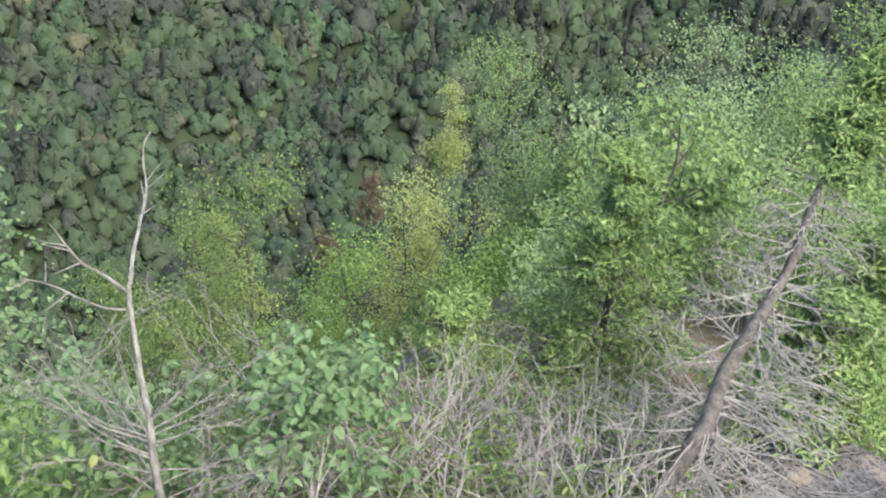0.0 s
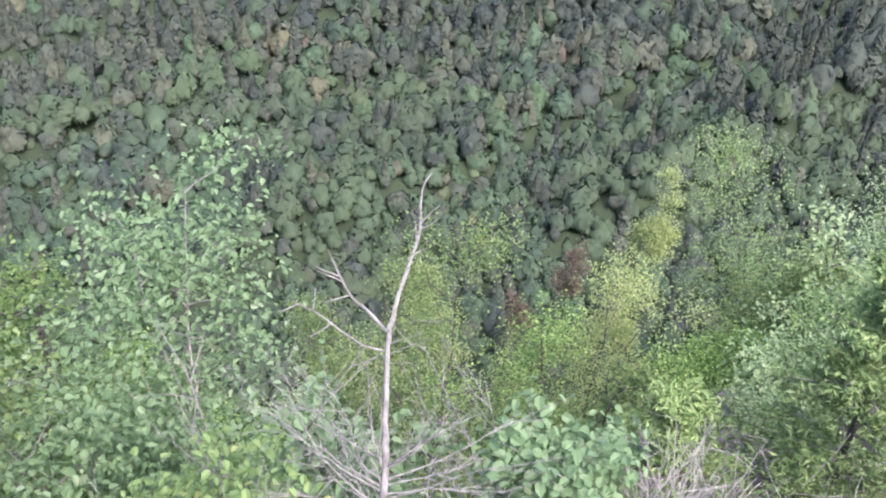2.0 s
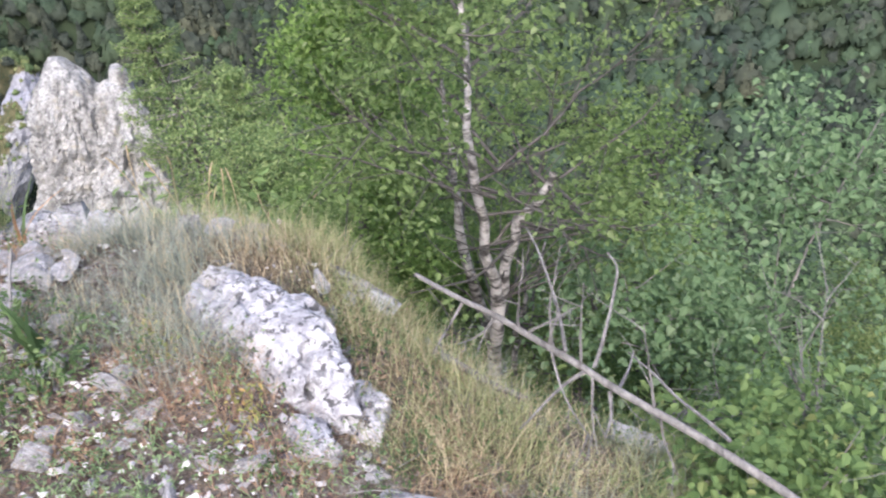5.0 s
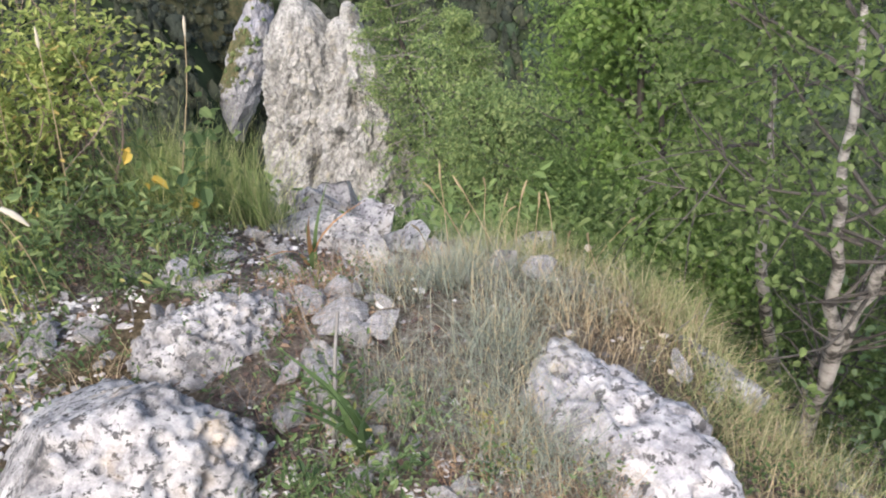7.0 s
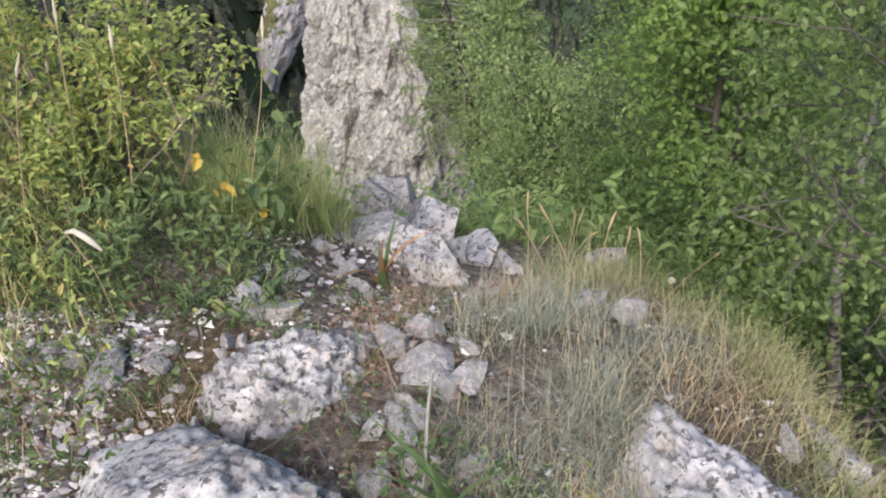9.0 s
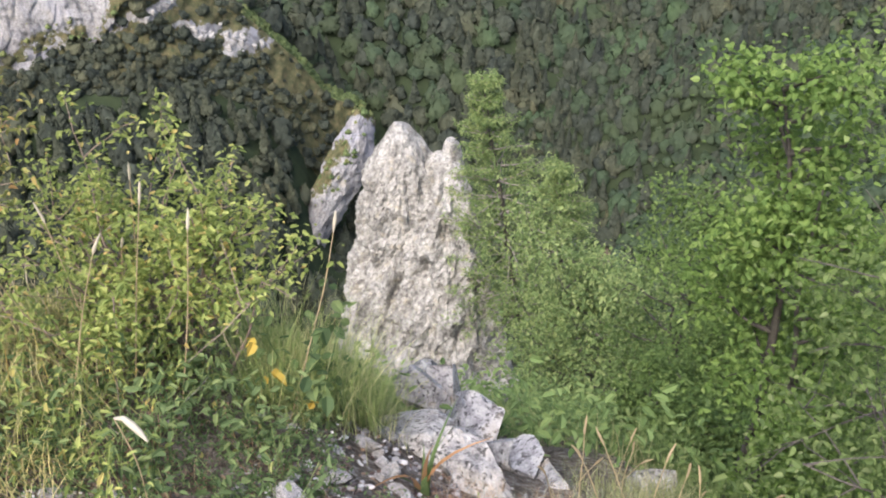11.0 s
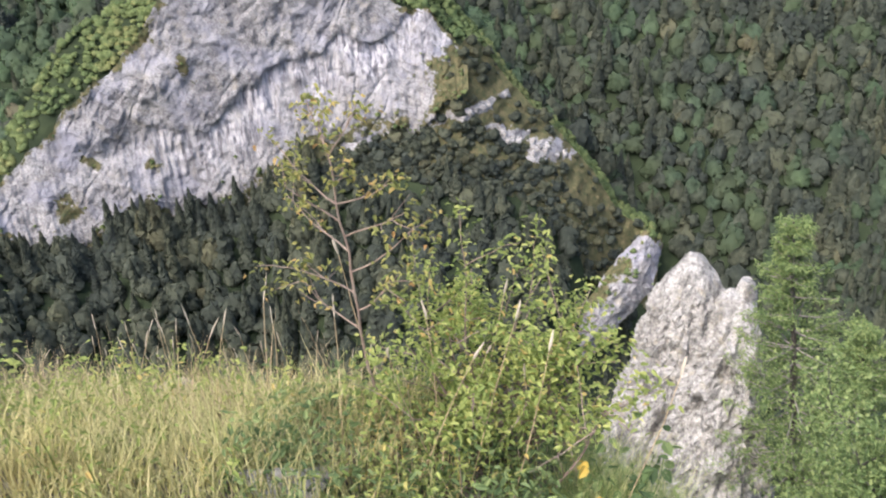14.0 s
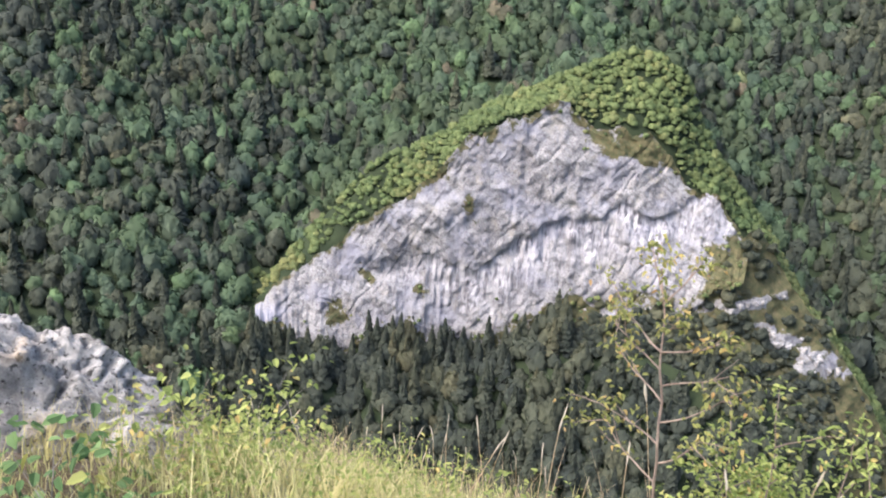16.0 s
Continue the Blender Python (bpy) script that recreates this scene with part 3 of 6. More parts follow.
def woods():
    rng = np.random.default_rng(21)
    crowns, tall = crown_shapes(rng, 10, 1.15, 115), crown_shapes(rng, 8, 1.55, 115)
    firs, small = fir_shapes(rng, 8), crown_shapes(rng, 6, 0.9, 100)
    def facing(P, low, high):
        """The spots whose ground lies between two height angles from the ridge."""
        e = np.degrees(np.arctan2(land(P[:, 0], P[:, 1], False) - EYE_Z, np.hypot(P[:, 0], P[:, 1])))
        return P[(e > low) & (e < high)]

    near = facing(np.concatenate([scatter(rng, 2, 112, 120, 215, 2.9), scatter(rng, 2, 112, 215, 480, 3.8)]), -46, -13)
    gorge = facing(scatter(rng, -30, 16, 230, 780, 6.6), -44, 2)
    az, r = np.degrees(np.arctan2(gorge[:, 0], gorge[:, 1])), np.hypot(gorge[:, 0], gorge[:, 1])
    gorge = gorge[((r > 372) | (az > -8)) & ((az < 2) | (r > 395)) & ((az > -15) | (r > 590))]
    left = facing(np.concatenate([scatter(rng, -80, -15, 362, 600, 6.3), scatter(rng, -80, -55.5, 300, 362, 6.2)]), -33, 2)
    az, r = np.degrees(np.arctan2(left[:, 0], left[:, 1])), np.hypot(left[:, 0], left[:, 1])
    crest = np.interp(az, CREST_AZ, CREST_EL, left=-90, right=-90)
    left = left[(np.degrees(np.arctan2(land(left[:, 0], left[:, 1], False) + 8, r)) > crest - 0.5) & ((az < -55.5) | (r > 366))]
    slope = np.concatenate([scatter(rng, -80, -8.5, 190, 322, 5.0), scatter(rng, -55, -33, 314, 321, 3.4)])
    az, r = np.degrees(np.arctan2(slope[:, 0], slope[:, 1])), np.hypot(slope[:, 0], slope[:, 1])
    slope, az, r = slope[(az < -33) | (r < 309)], az[(az < -33) | (r < 309)], r[(az < -33) | (r < 309)]
    tip = np.degrees(np.arctan2(land(slope[:, 0], slope[:, 1], False) + 3, r))
    slope = facing(slope[(r < 262) | (az < -17) | (np.abs(az - np.interp(tip, [-36.9, -28.3], [-15.0, -9.7])) > 2.0)], -47, -18)
    leafy = np.concatenate([near, left, gorge])
    size = np.concatenate([(1.8 + 2.6 * rng.uniform(size=len(near)) ** 1.7) * (0.72 + 0.3 * step(np.hypot(near[:, 0], near[:, 1]), 150, 260)), 3.2 + 3.0 * rng.uniform(size=len(left)) ** 1.7, 3.9 + 2.8 * rng.uniform(size=len(gorge)) ** 1.6])
    bearing = np.degrees(np.arctan2(leafy[:, 0], leafy[:, 1]))
    dense = 0.5 + 0.5 * fbm(np.stack([leafy[:, 0], leafy[:, 1], 0 * leafy[:, 0]], 1), 110, 2, 9)
    height = np.degrees(np.arctan2(land(leafy[:, 0], leafy[:, 1], False) - EYE_Z, np.hypot(leafy[:, 0], leafy[:, 1])))
    # The gorge gets more dark crowns, its shade painted by their colour.
    pick = rng.uniform(size=len(leafy)) < np.clip(0.97 - 0.2 * (bearing > 0) - 0.6 * step(bearing, -24, -17) * (1 - step(bearing, 3, 14)) - 0.3 * step(-bearing, 49, 56) - 0.25 * np.clip(dense, 0, 1) * (bearing < 0) - 0.6 * step(height, -28, -21) * (bearing > 12), 0.25, 0.98)
    # East of this bearing the woods take the dimmed copy of the foliage.
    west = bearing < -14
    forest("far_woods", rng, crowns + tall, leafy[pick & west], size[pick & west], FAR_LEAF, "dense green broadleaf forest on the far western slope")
    forest("far_woods", rng, crowns + tall, leafy[pick & ~west], size[pick & ~west], EAST_LEAF_DIMMED, "dense green broadleaf forest on the slope across the valley")
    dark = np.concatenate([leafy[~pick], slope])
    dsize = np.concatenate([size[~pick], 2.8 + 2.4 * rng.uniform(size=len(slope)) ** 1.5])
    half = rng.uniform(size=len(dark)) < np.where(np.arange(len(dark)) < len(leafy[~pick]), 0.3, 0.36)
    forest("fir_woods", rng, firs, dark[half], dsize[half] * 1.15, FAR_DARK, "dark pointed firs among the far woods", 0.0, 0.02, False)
    forest("shade_toned_woods", rng, crowns + tall, dark[~half], dsize[~half], FAR_DARK, "dark mixed forest at the cliff foot, and gorge crowns coloured dark for shade")
    # light shrubs along the crest of the spur
    a = np.concatenate([rng.uniform(-56, -9, 1300), rng.uniform(-46, -24, 900), rng.uniform(-30, -10, 600)])
    q = rng.uniform(346, 363, len(a))
    spots = np.stack([q * np.sin(np.radians(a)), q * np.cos(np.radians(a))], 1)
    forest("crest_shrubs", rng, small, spots, 0.7 + 1.6 * rng.uniform(size=len(a)) ** 1.5, CREST_LEAF, "yellow-green shrubs along the crest above the cliff", 0.3)


woods()


# ---- the rock face across the gorge ----
def bump_at(A, E, az, el, wa, we, slant=0.0):
    """A soft patch over bearing and height angle."""
    return np.exp(-(((A - az) / wa) ** 2) - ((E - el - slant * (A - az)) / we) ** 2)


def face_mesh(name, R, A, Z, marks):
    nu, nv = A.shape
    i, j = np.meshgrid(np.arange(nu - 1), np.arange(nv - 1), indexing="ij")
    F = np.stack([i * nv + j, (i + 1) * nv + j, (i + 1) * nv + j + 1, i * nv + j + 1], -1).reshape(-1, 4)
    me = mesh_of(name, np.stack([R * np.sin(np.radians(A)), R * np.cos(np.radians(A)), Z], -1), F, True)
    for key, val in marks.items():
        me.attributes.new(key, "FLOAT", "POINT").data.foreach_set("value", val.ravel().astype(np.float32))
    return me


def shrubs_on(name, label, rng, P, sizes, mat=None):
    V, F, T, n, shapes = [], [], [], 0, crown_shapes(rng, 5, 1.0, 60)
    for p, q in zip(P, sizes):
        v, f = shapes[rng.integers(5)]
        V.append(v * q + p)
        F.append(f + n)
        T.append(np.full(len(v), rng.uniform()))
        n += len(v)
    me = mesh_of(name, np.concatenate(V), np.concatenate(F), False)
    me.attributes.new("tint", "FLOAT", "POINT").data.foreach_set("value", np.concatenate(T).astype(np.float32))
    me.materials.append(mat or CREST_LEAF)
    tagged(new(name, me), label, "shrubs", kind="stuff")


def cliff():
    rng = np.random.default_rng(3)
    nu, nv = 520, 200
    az = np.linspace(-54.8, -22.4, nu)
    v = np.linspace(-0.08, 1.03, nv)
    A, Vv = np.meshgrid(az, v, indexing="ij")
    edge = np.stack([az * 5.8, 0 * az, 0 * az], 1)
    top = np.interp(A, TOP_AZ, TOP_EL) + (0.5 * rough(edge, 9, 5, 51) - 0.1)[:, None]
    foot = np.interp(A, FOOT_AZ, FOOT_EL) + (0.9 * rough(edge, 11, 5, 52))[:, None]
    z0, z1 = EYE_Z + 323 * tan(foot), EYE_Z + 339 * tan(top)
    Z = z0 + (z1 - z0) * Vv
    E = np.degrees(np.arctan2(Z - EYE_Z, 330))
    P = np.stack([A.ravel() * 5.8, Z.ravel(), 0 * Z.ravel()], 1)
    bent = P + np.stack([rough(P, 30, 2, 1), rough(P, 30, 2, 2), 0 * P[:, 0]], 1) * 5
    ribs = rough(bent * np.array([1, 0.55, 1]), 34, 6, 7, "ridge").reshape(A.shape)
    lean = bent @ np.array([[0.8, 0.6, 0], [-0.6, 0.8, 0], [0, 0, 1]])
    fold = rough(lean * np.array([0.3, 1.5, 1]), 20, 6, 9, "ridge").reshape(A.shape)
    beds = rough(lean * np.array([0.16, 1.6, 1]), 6, 3, 19, "ridge").reshape(A.shape)
    flute = rough(bent * np.array([1, 0.1, 1]), 5, 3, 4).reshape(A.shape)
    # the arched overhang and the fluted wall under it
    arch = np.interp(A, [-47, -45.4, -43.1, -41.5, -39.6, -36.7, -34.2, -32.3, -30.3, -28.7, -25.5, -23], [-21.4, -21.0, -20.2, -20.6, -20.5, -18.6, -17.1, -17.2, -15.9, -16.6, -15.0, -16.0]) + 0.5 * rough(P, 12, 4, 23).reshape(A.shape)
    under = 1 / (1 + np.exp(-(arch - E) / 0.09)) * np.exp(-((np.clip(arch - E, 0, 9) / 2.8) ** 2)) * np.exp(-(((A + 34.0) / 10.5) ** 4))
    blocks = rough(P * np.array([1, 0.8, 1]), 9, 5, 41, "ridge").reshape(A.shape)
    cracks = np.clip(rough(lean * np.array([1.4, 0.35, 1]), 13, 4, 61, "ridge").reshape(A.shape) - 0.35, 0, 1)
    R = 324 + 14 * Vv - 1.0 * ribs - 0.8 * fold - 0.4 * blocks - 0.35 * beds * (1 - under) + 1.1 * flute * (0.2 + 1.2 * under) + 2.2 * under + 1.8 * cracks * (1 - under) + 0.6 * rough(P, 3.2, 4, 12).reshape(A.shape)
    R = R - 2.0 * bump_at(A, E, -41.8, -17.2, 3, 1.0, 0.5) + 3.0 * bump_at(A, E, -45.8, -21.2, 2.2, 0.8, 0.2) - 2.5 * bump_at(A, E, -32.8, -13.2, 2.5, 1.2)
    seep = np.clip(under * (1.0 + 0.9 * rough(P, 9, 3, 27).reshape(A.shape)), 0, 0.9)
    turf = 0.34 * bump_at(A, E, -30.8, -12.6, 2.2, 0.7) + 0.26 * bump_at(A, E, -28.3, -13.2, 1.6, 0.8) + 0.34 * bump_at(A, E, -23.6, -18.4, 1.9, 1.4) + 0.25 * bump_at(A, E, -42.6, -15.3, 0.8, 0.5) + 0.3 * bump_at(A, E, -43.6, -22.2, 0.9, 0.35) + 0.28 * bump_at(A, E, -47.3, -21.6, 0.7, 0.35, -0.4) + 0.3 * bump_at(A, E, -40.6, -16.8, 0.6, 0.7) + 0.3 * bump_at(A, E, -33.2, -22.8, 2.2, 0.9) + 0.3 * bump_at(A, E, -49.5, -23.7, 1.0, 0.9, -0.3) + 0.25 * bump_at(A, E, -53.6, -24.6, 1.2, 0.6)
    turf = turf + 0.2 * np.clip(1 - (1 - Vv) / 0.06, 0, 1) + 0.2 * np.clip(1 - Vv / 0.12, 0, 1)
    ob = new("cliff", face_mesh("cliff", R, A, Z, {"seep": seep, "turf": turf}))
    ob.data.materials.append(CLIFF_ROCK)
    tagged(ob, "tall pale grey limestone cliff with dark streaks and ledges", "cliff")
    # shrubs rooted in its cracks and on its turf
    w = (turf + 0.012 + 0.2 * np.clip(1 - Vv / 0.12, 0, 1)).ravel() ** 1.5
    pick = rng.choice(len(w), 190, p=w / w.sum())
    X, Y = (R * np.sin(np.radians(A))).ravel()[pick], (R * np.cos(np.radians(A))).ravel()[pick]
    shrubs_on("cliff_shrubs", "small shrubs rooted in cracks of the cliff", rng, np.stack([X, Y - 0.3, Z.ravel()[pick]], 1), 0.3 + 1.2 * rng.uniform(size=190) ** 2.5)


cliff()


# ---- rocks ----
def rock_mesh(name, size, seed, sub=5, lumps=0.3, sharp=0.2, pits=0.1, flat=0.0, cuts=7, broken=False):
    V, F = ICO[sub]
    size = np.asarray(size)
    W = V * size / size.max()
    n = lumps * rough(W, 0.9, 2, seed) + sharp * rough(W, 0.6, 4, seed + 3, "ridge") * 0.5
    pit = rough(W, 0.13, 3, seed + 7)
    n = n - pits * np.clip(pit - 0.1, 0, 1) + 0.06 * rough(W, 0.07, 2, seed + 9)
    W = V * (1 + 0.55 * n[:, None])
    rg = np.random.default_rng(seed)
    for _ in range(cuts):
        d = rg.normal(size=3)
        d /= np.linalg.norm(d)
        over = W @ d - (rg.uniform(0.32, 0.62) if broken else rg.uniform(0.5, 0.82))
        W = W - np.where(over > 0, over * 0.95, 0)[:, None] * d
    W = W * (1 + (0.12 if broken else 0.45) * n[:, None]) * (1.35 if broken else 1)
    if flat:
        W[:, 2] = np.where(W[:, 2] > flat, flat + (W[:, 2] - flat) * 0.25, W[:, 2])
    return mesh_of(name, W * size * 0.85, F, not broken)


def rock(name, label, at, size, seed, turn=0, tilt=(0, 0), mat=None, category="rock", **kw):
    me = rock_mesh(name, size, seed, **kw)
    me.materials.append(mat or LIMESTONE)
    ob = new(name, me)
    ob.matrix_basis = pose(*at, tilt[0], tilt[1], turn)
    return tagged(ob, label, category)


def rock_band():
    """Steep brown turf with broken pale rock along the falling side of the spur."""
    rng = np.random.default_rng(8)
    nu, nv = 260, 90
    A, Vv = np.meshgrid(np.linspace(-35, -9, nu), np.linspace(0, 1, nv), indexing="ij")
    side = step(A, -24.5, -21)
    top = (np.interp(A, FOOT_AZ, FOOT_EL) + 0.9) * (1 - side) + (np.interp(A, CREST_AZ, CREST_EL) - 0.2) * side
    foot = np.interp(A, TURF_AZ, TURF_EL) - 1.0
    rt = 329 + 14 * side
    z0, z1 = EYE_Z + 313 * tan(foot), EYE_Z + rt * tan(top)
    Z = z0 + (z1 - z0) * Vv
    P = np.stack([A.ravel() * 5.8, Z.ravel(), 0 * Z.ravel()], 1)
    E = np.degrees(np.arctan2(Z - EYE_Z, 325))
    n1, n2 = rough(P, 9, 5, 31, "ridge").reshape(A.shape), rough(P, 4, 4, 33).reshape(A.shape)
    strips = bump_at(A, E, -21.6, -20.9, 3.0, 0.3, 0.12) + 1.2 * bump_at(A, E, -17.9, -23.6, 2.3, 0.5, -0.42) + 0.8 * bump_at(A, E, -26.3, -21.6, 2.2, 0.35, 0.0) + 0.6 * bump_at(A, E, -30.4, -22.6, 1.8, 0.4, 0.1) + 0.5 * bump_at(A, E, -20.2, -22.2, 1.0, 0.3, -0.3)
    strips = strips * np.clip(0.62 + 1.1 * n2 + 0.35 * n1, 0, 1.4)
    R = 313 + (rt - 313) * Vv - 1.6 * n1 + 0.8 * n2 - 1.1 * strips
    band = thing("rock_band", "broken pale rock band in brown turf on the spur", "cliff")
    ob = part("turf_slope", face_mesh("turf_slope", R, A, Z, {"seep": 0 * A, "turf": 0.4 - 0.62 * strips - 0.1 * n1 - 0.2 * step(Vv, 0.75, 1.0) * (1 - side)}), CLIFF_ROCK, band)
    lumps = [rock_mesh("outcrop", (1, 0.7, 0.8), 60 + k, 4, 0.3, 0.5, 0.1, 0.0, 12) for k in range(4)]
    for me in lumps:
        me.materials.append(BAND_ROCK)
    w = np.clip(strips - 0.35, 0, 1).ravel() ** 2
    for k in rng.choice(len(w), 46, p=w / w.sum()):
        a, r = radians(A.ravel()[k]), R.ravel()[k]
        piece = part("outcrop", lumps[rng.integers(4)], BAND_ROCK, band)
        piece.matrix_basis = pose(r * math.sin(a), r * math.cos(a), Z.ravel()[k], rng.uniform(-25, 25), rng.uniform(-25, 25), -math.degrees(a) + rng.uniform(-25, 25)) @ Matrix.Scale(rng.uniform(0.7, 2.6), 4)
    w = np.clip(1.05 - 1.3 * strips - 0.15 * side, 0.02, 2).ravel() * (0.2 + np.clip(1 - Vv / 0.7, 0, 1)).ravel()
    pick = rng.choice(len(w), 800, p=w / w.sum())
    X, Y = (R * np.sin(np.radians(A))).ravel()[pick], (R * np.cos(np.radians(A))).ravel()[pick]
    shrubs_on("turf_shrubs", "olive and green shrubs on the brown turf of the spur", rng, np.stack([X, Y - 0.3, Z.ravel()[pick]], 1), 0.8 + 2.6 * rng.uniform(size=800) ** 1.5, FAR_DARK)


rock_band()


def column(height, lines, seed, at=(0, 0, 0), na=96, nh=110):
    """A rough rock needle: rings whose half widths follow lines of (height share, half width x, half width y, shift x, shift y)."""
    h = np.linspace(0, 1, nh)
    L = np.array(lines)
    wx, wy, sx, sy = (np.interp(h, L[:, 0], L[:, k])[:, None] for k in (1, 2, 3, 4))
    a = np.linspace(0, 2 * np.pi, na, endpoint=False)
    X, Y = sx + wx * np.cos(a), sy + wy * np.sin(a)
    Z = np.broadcast_to(h[:, None] * height, X.shape)
    P = np.stack([X, Y, Z], -1).reshape(-1, 3)
    out = np.stack([np.broadcast_to(np.cos(a), X.shape), np.broadcast_to(np.sin(a), X.shape), 0.3 * np.ones_like(X)], -1).reshape(-1, 3)
    s = float(L[:, 1].max()) / 1.3
    n = 0.13 * rough(P * np.array([1, 1, 0.5]), 1.2 * s, 3, seed) + 0.17 * rough(P * np.array([1, 1, 0.25]), 0.5 * s, 6, seed + 2, "ridge") + 0.05 * rough(P * np.array([1, 1, 0.5]), 0.16 * s, 4, seed + 8, "ridge")
    n = n + 0.03 - 0.14 * np.clip(rough(P * np.array([1, 1, 0.45]), 0.22 * s, 3, seed + 4) - 0.1, 0, 1) + 0.012 * rough(P, 0.06 * s, 2, seed + 5)
    fade = np.repeat(np.clip((1 - h) * 8, 0.35, 1), na)
    P = P + out * (n * s * fade)[:, None] + np.asarray(at)
    i, j = np.meshgrid(np.arange(nh - 1), np.arange(na), indexing="ij")
    k = (j + 1) % na
    F = np.stack([i * na + j, i * na + k, (i + 1) * na + k, (i + 1) * na + j], -1).reshape(-1, 4)
    top = (nh - 1) * na + np.arange(na)
    cap = np.stack([np.full(na - 2, top[0]), top[1:-1], top[2:]], 1)
    return P, F, cap


def pinnacle(name, label, at, columns, mat):
    ob = thing(name, label, "rock pinnacle", at)
    for piece, c in columns:
        P, F, cap = column(**c)
        na = c.get("na", 96)
        sh = Shape().add(P, F)
        sh.F.setdefault(3, []).append(cap)
        part(piece, sh, mat, ob)
    return ob


def share(z):
    """Rows of a column from rows of (height, half width x, half width y, x, y), from the foot at -22 up."""
    top = z[-1][0] + 22
    return dict(height=top, lines=[((r[0] + 22) / top, r[1], r[2], r[3], r[4]) for r in z])


pinnacle("rock_pinnacle", "pale weathered limestone pinnacle with a notched top rising from the ridge", (0, 22, -22), [
    ("tower", dict(seed=1, na=150, nh=190, **share([(-22, 1.6, 1.8, -4.3, -1.2), (-18, 1.4, 1.5, -3.9, -0.8), (-15.8, 1.35, 1.3, -3.56, -0.4), (-13.2, 1.1, 1.1, -3.16, -0.1), (-11.5, 0.86, 0.9, -3.06, 0), (-10.8, 0.6, 0.7, -3.02, 0.1), (-10.3, 0.28, 0.4, -3.08, 0.1), (-10.08, 0.07, 0.12, -3.12, 0.1)]))),
    ("shoulder", dict(seed=4, na=150, nh=190, **share([(-22, 2.3, 2.0, -1.9, -3.2), (-18.4, 1.95, 1.7, -1.95, -2.2), (-16.3, 1.65, 1.4, -1.98, -1.5), (-14.6, 1.35, 1.15, -1.98, -1.0), (-13.4, 1.12, 0.95, -1.98, -0.7), (-12.3, 0.88, 0.75, -1.95, -0.4), (-11.5, 0.66, 0.6, -1.95, -0.2), (-11.0, 0.42, 0.4, -1.95, -0.1), (-10.85, 0.15, 0.2, -1.95, -0.1)]))),
    ("knob", dict(seed=6, na=60, nh=60, **share([(-22, 0.5, 0.5, -1.9, 0.1), (-12.2, 0.45, 0.5, -1.78, 0.1), (-11.2, 0.3, 0.36, -1.74, 0.1), (-10.75, 0.24, 0.28, -1.73, 0.1), (-10.52, 0.12, 0.14, -1.75, 0.1)]))),
], PILLAR_ROCK)


def far_spur():
    """The last fin of the spur: a slanting pale rock wall with brown turf on its steps."""
    nu, nv = 150, 110
    U, Vv = np.meshgrid(np.linspace(0, 1, nu), np.linspace(-1, 1, nv), indexing="ij")
    mid = [np.interp(U, [0, 0.12, 0.35, 0.65, 1.0], q) for q in ([-9.7, -9.9, -11.0, -12.6, -15.0], [-28.3, -29.3, -31.3, -33.6, -36.9], [0.5, 1.0, 1.6, 1.45, 0.95])]
    P = np.stack([U.ravel() * 48, Vv.ravel() * 7, 0 * U.ravel()], 1)
    A = mid[0] + Vv * mid[2] + 0.3 * rough(P, 7, 4, 71).reshape(U.shape) * np.abs(Vv)
    E = mid[1] - 0.35 * Vv * mid[2]
    R = 317 - 34 * U - 5 * (1 - Vv * Vv) - 1.8 * rough(P * np.array([0.6, 1, 1]), 9, 5, 73, "ridge").reshape(U.shape) - 0.6 * rough(P, 3, 4, 75).reshape(U.shape)
    turf = 0.3 * bump_at(U, Vv, 0.3, -0.5, 0.13, 0.5) + 0.3 * bump_at(U, Vv, 0.55, -0.7, 0.12, 0.5) + 0.3 * np.clip(1 - U / 0.12, 0, 1) + 0.12 * np.clip(np.abs(Vv) - 0.75, 0, 1)
    ob = new("spur_rock", face_mesh("spur_rock", R, A, EYE_Z + R * tan(E), {"seep": 0 * A, "turf": turf}))
    ob.data.materials.append(CLIFF_ROCK)
    tagged(ob, "slanting pale rock fin with brown turf on its steps", "rock")
    rng = np.random.default_rng(76)
    k = rng.choice(U.size, 60, p=(turf.ravel() + 0.02) / (turf + 0.02).sum())
    a = np.radians(A.ravel()[k])
    shrubs_on("spur_shrubs", "small shrubs on the turf of the rock fin", rng, np.stack([R.ravel()[k] * np.sin(a), R.ravel()[k] * np.cos(a), EYE_Z + (R * tan(E)).ravel()[k]], 1), 0.4 + 1.5 * rng.uniform(size=60) ** 2)


far_spur()


# ---- woody plants ----
def near_on(rng, line, low=0.2):
    """A point along a line of points, and its share."""
    t = rng.uniform(low, 1)
    k = t * (len(line) - 1)
    i = min(int(k), len(line) - 2)
    return line[i] + (line[i + 1] - line[i]) * (k - i), t


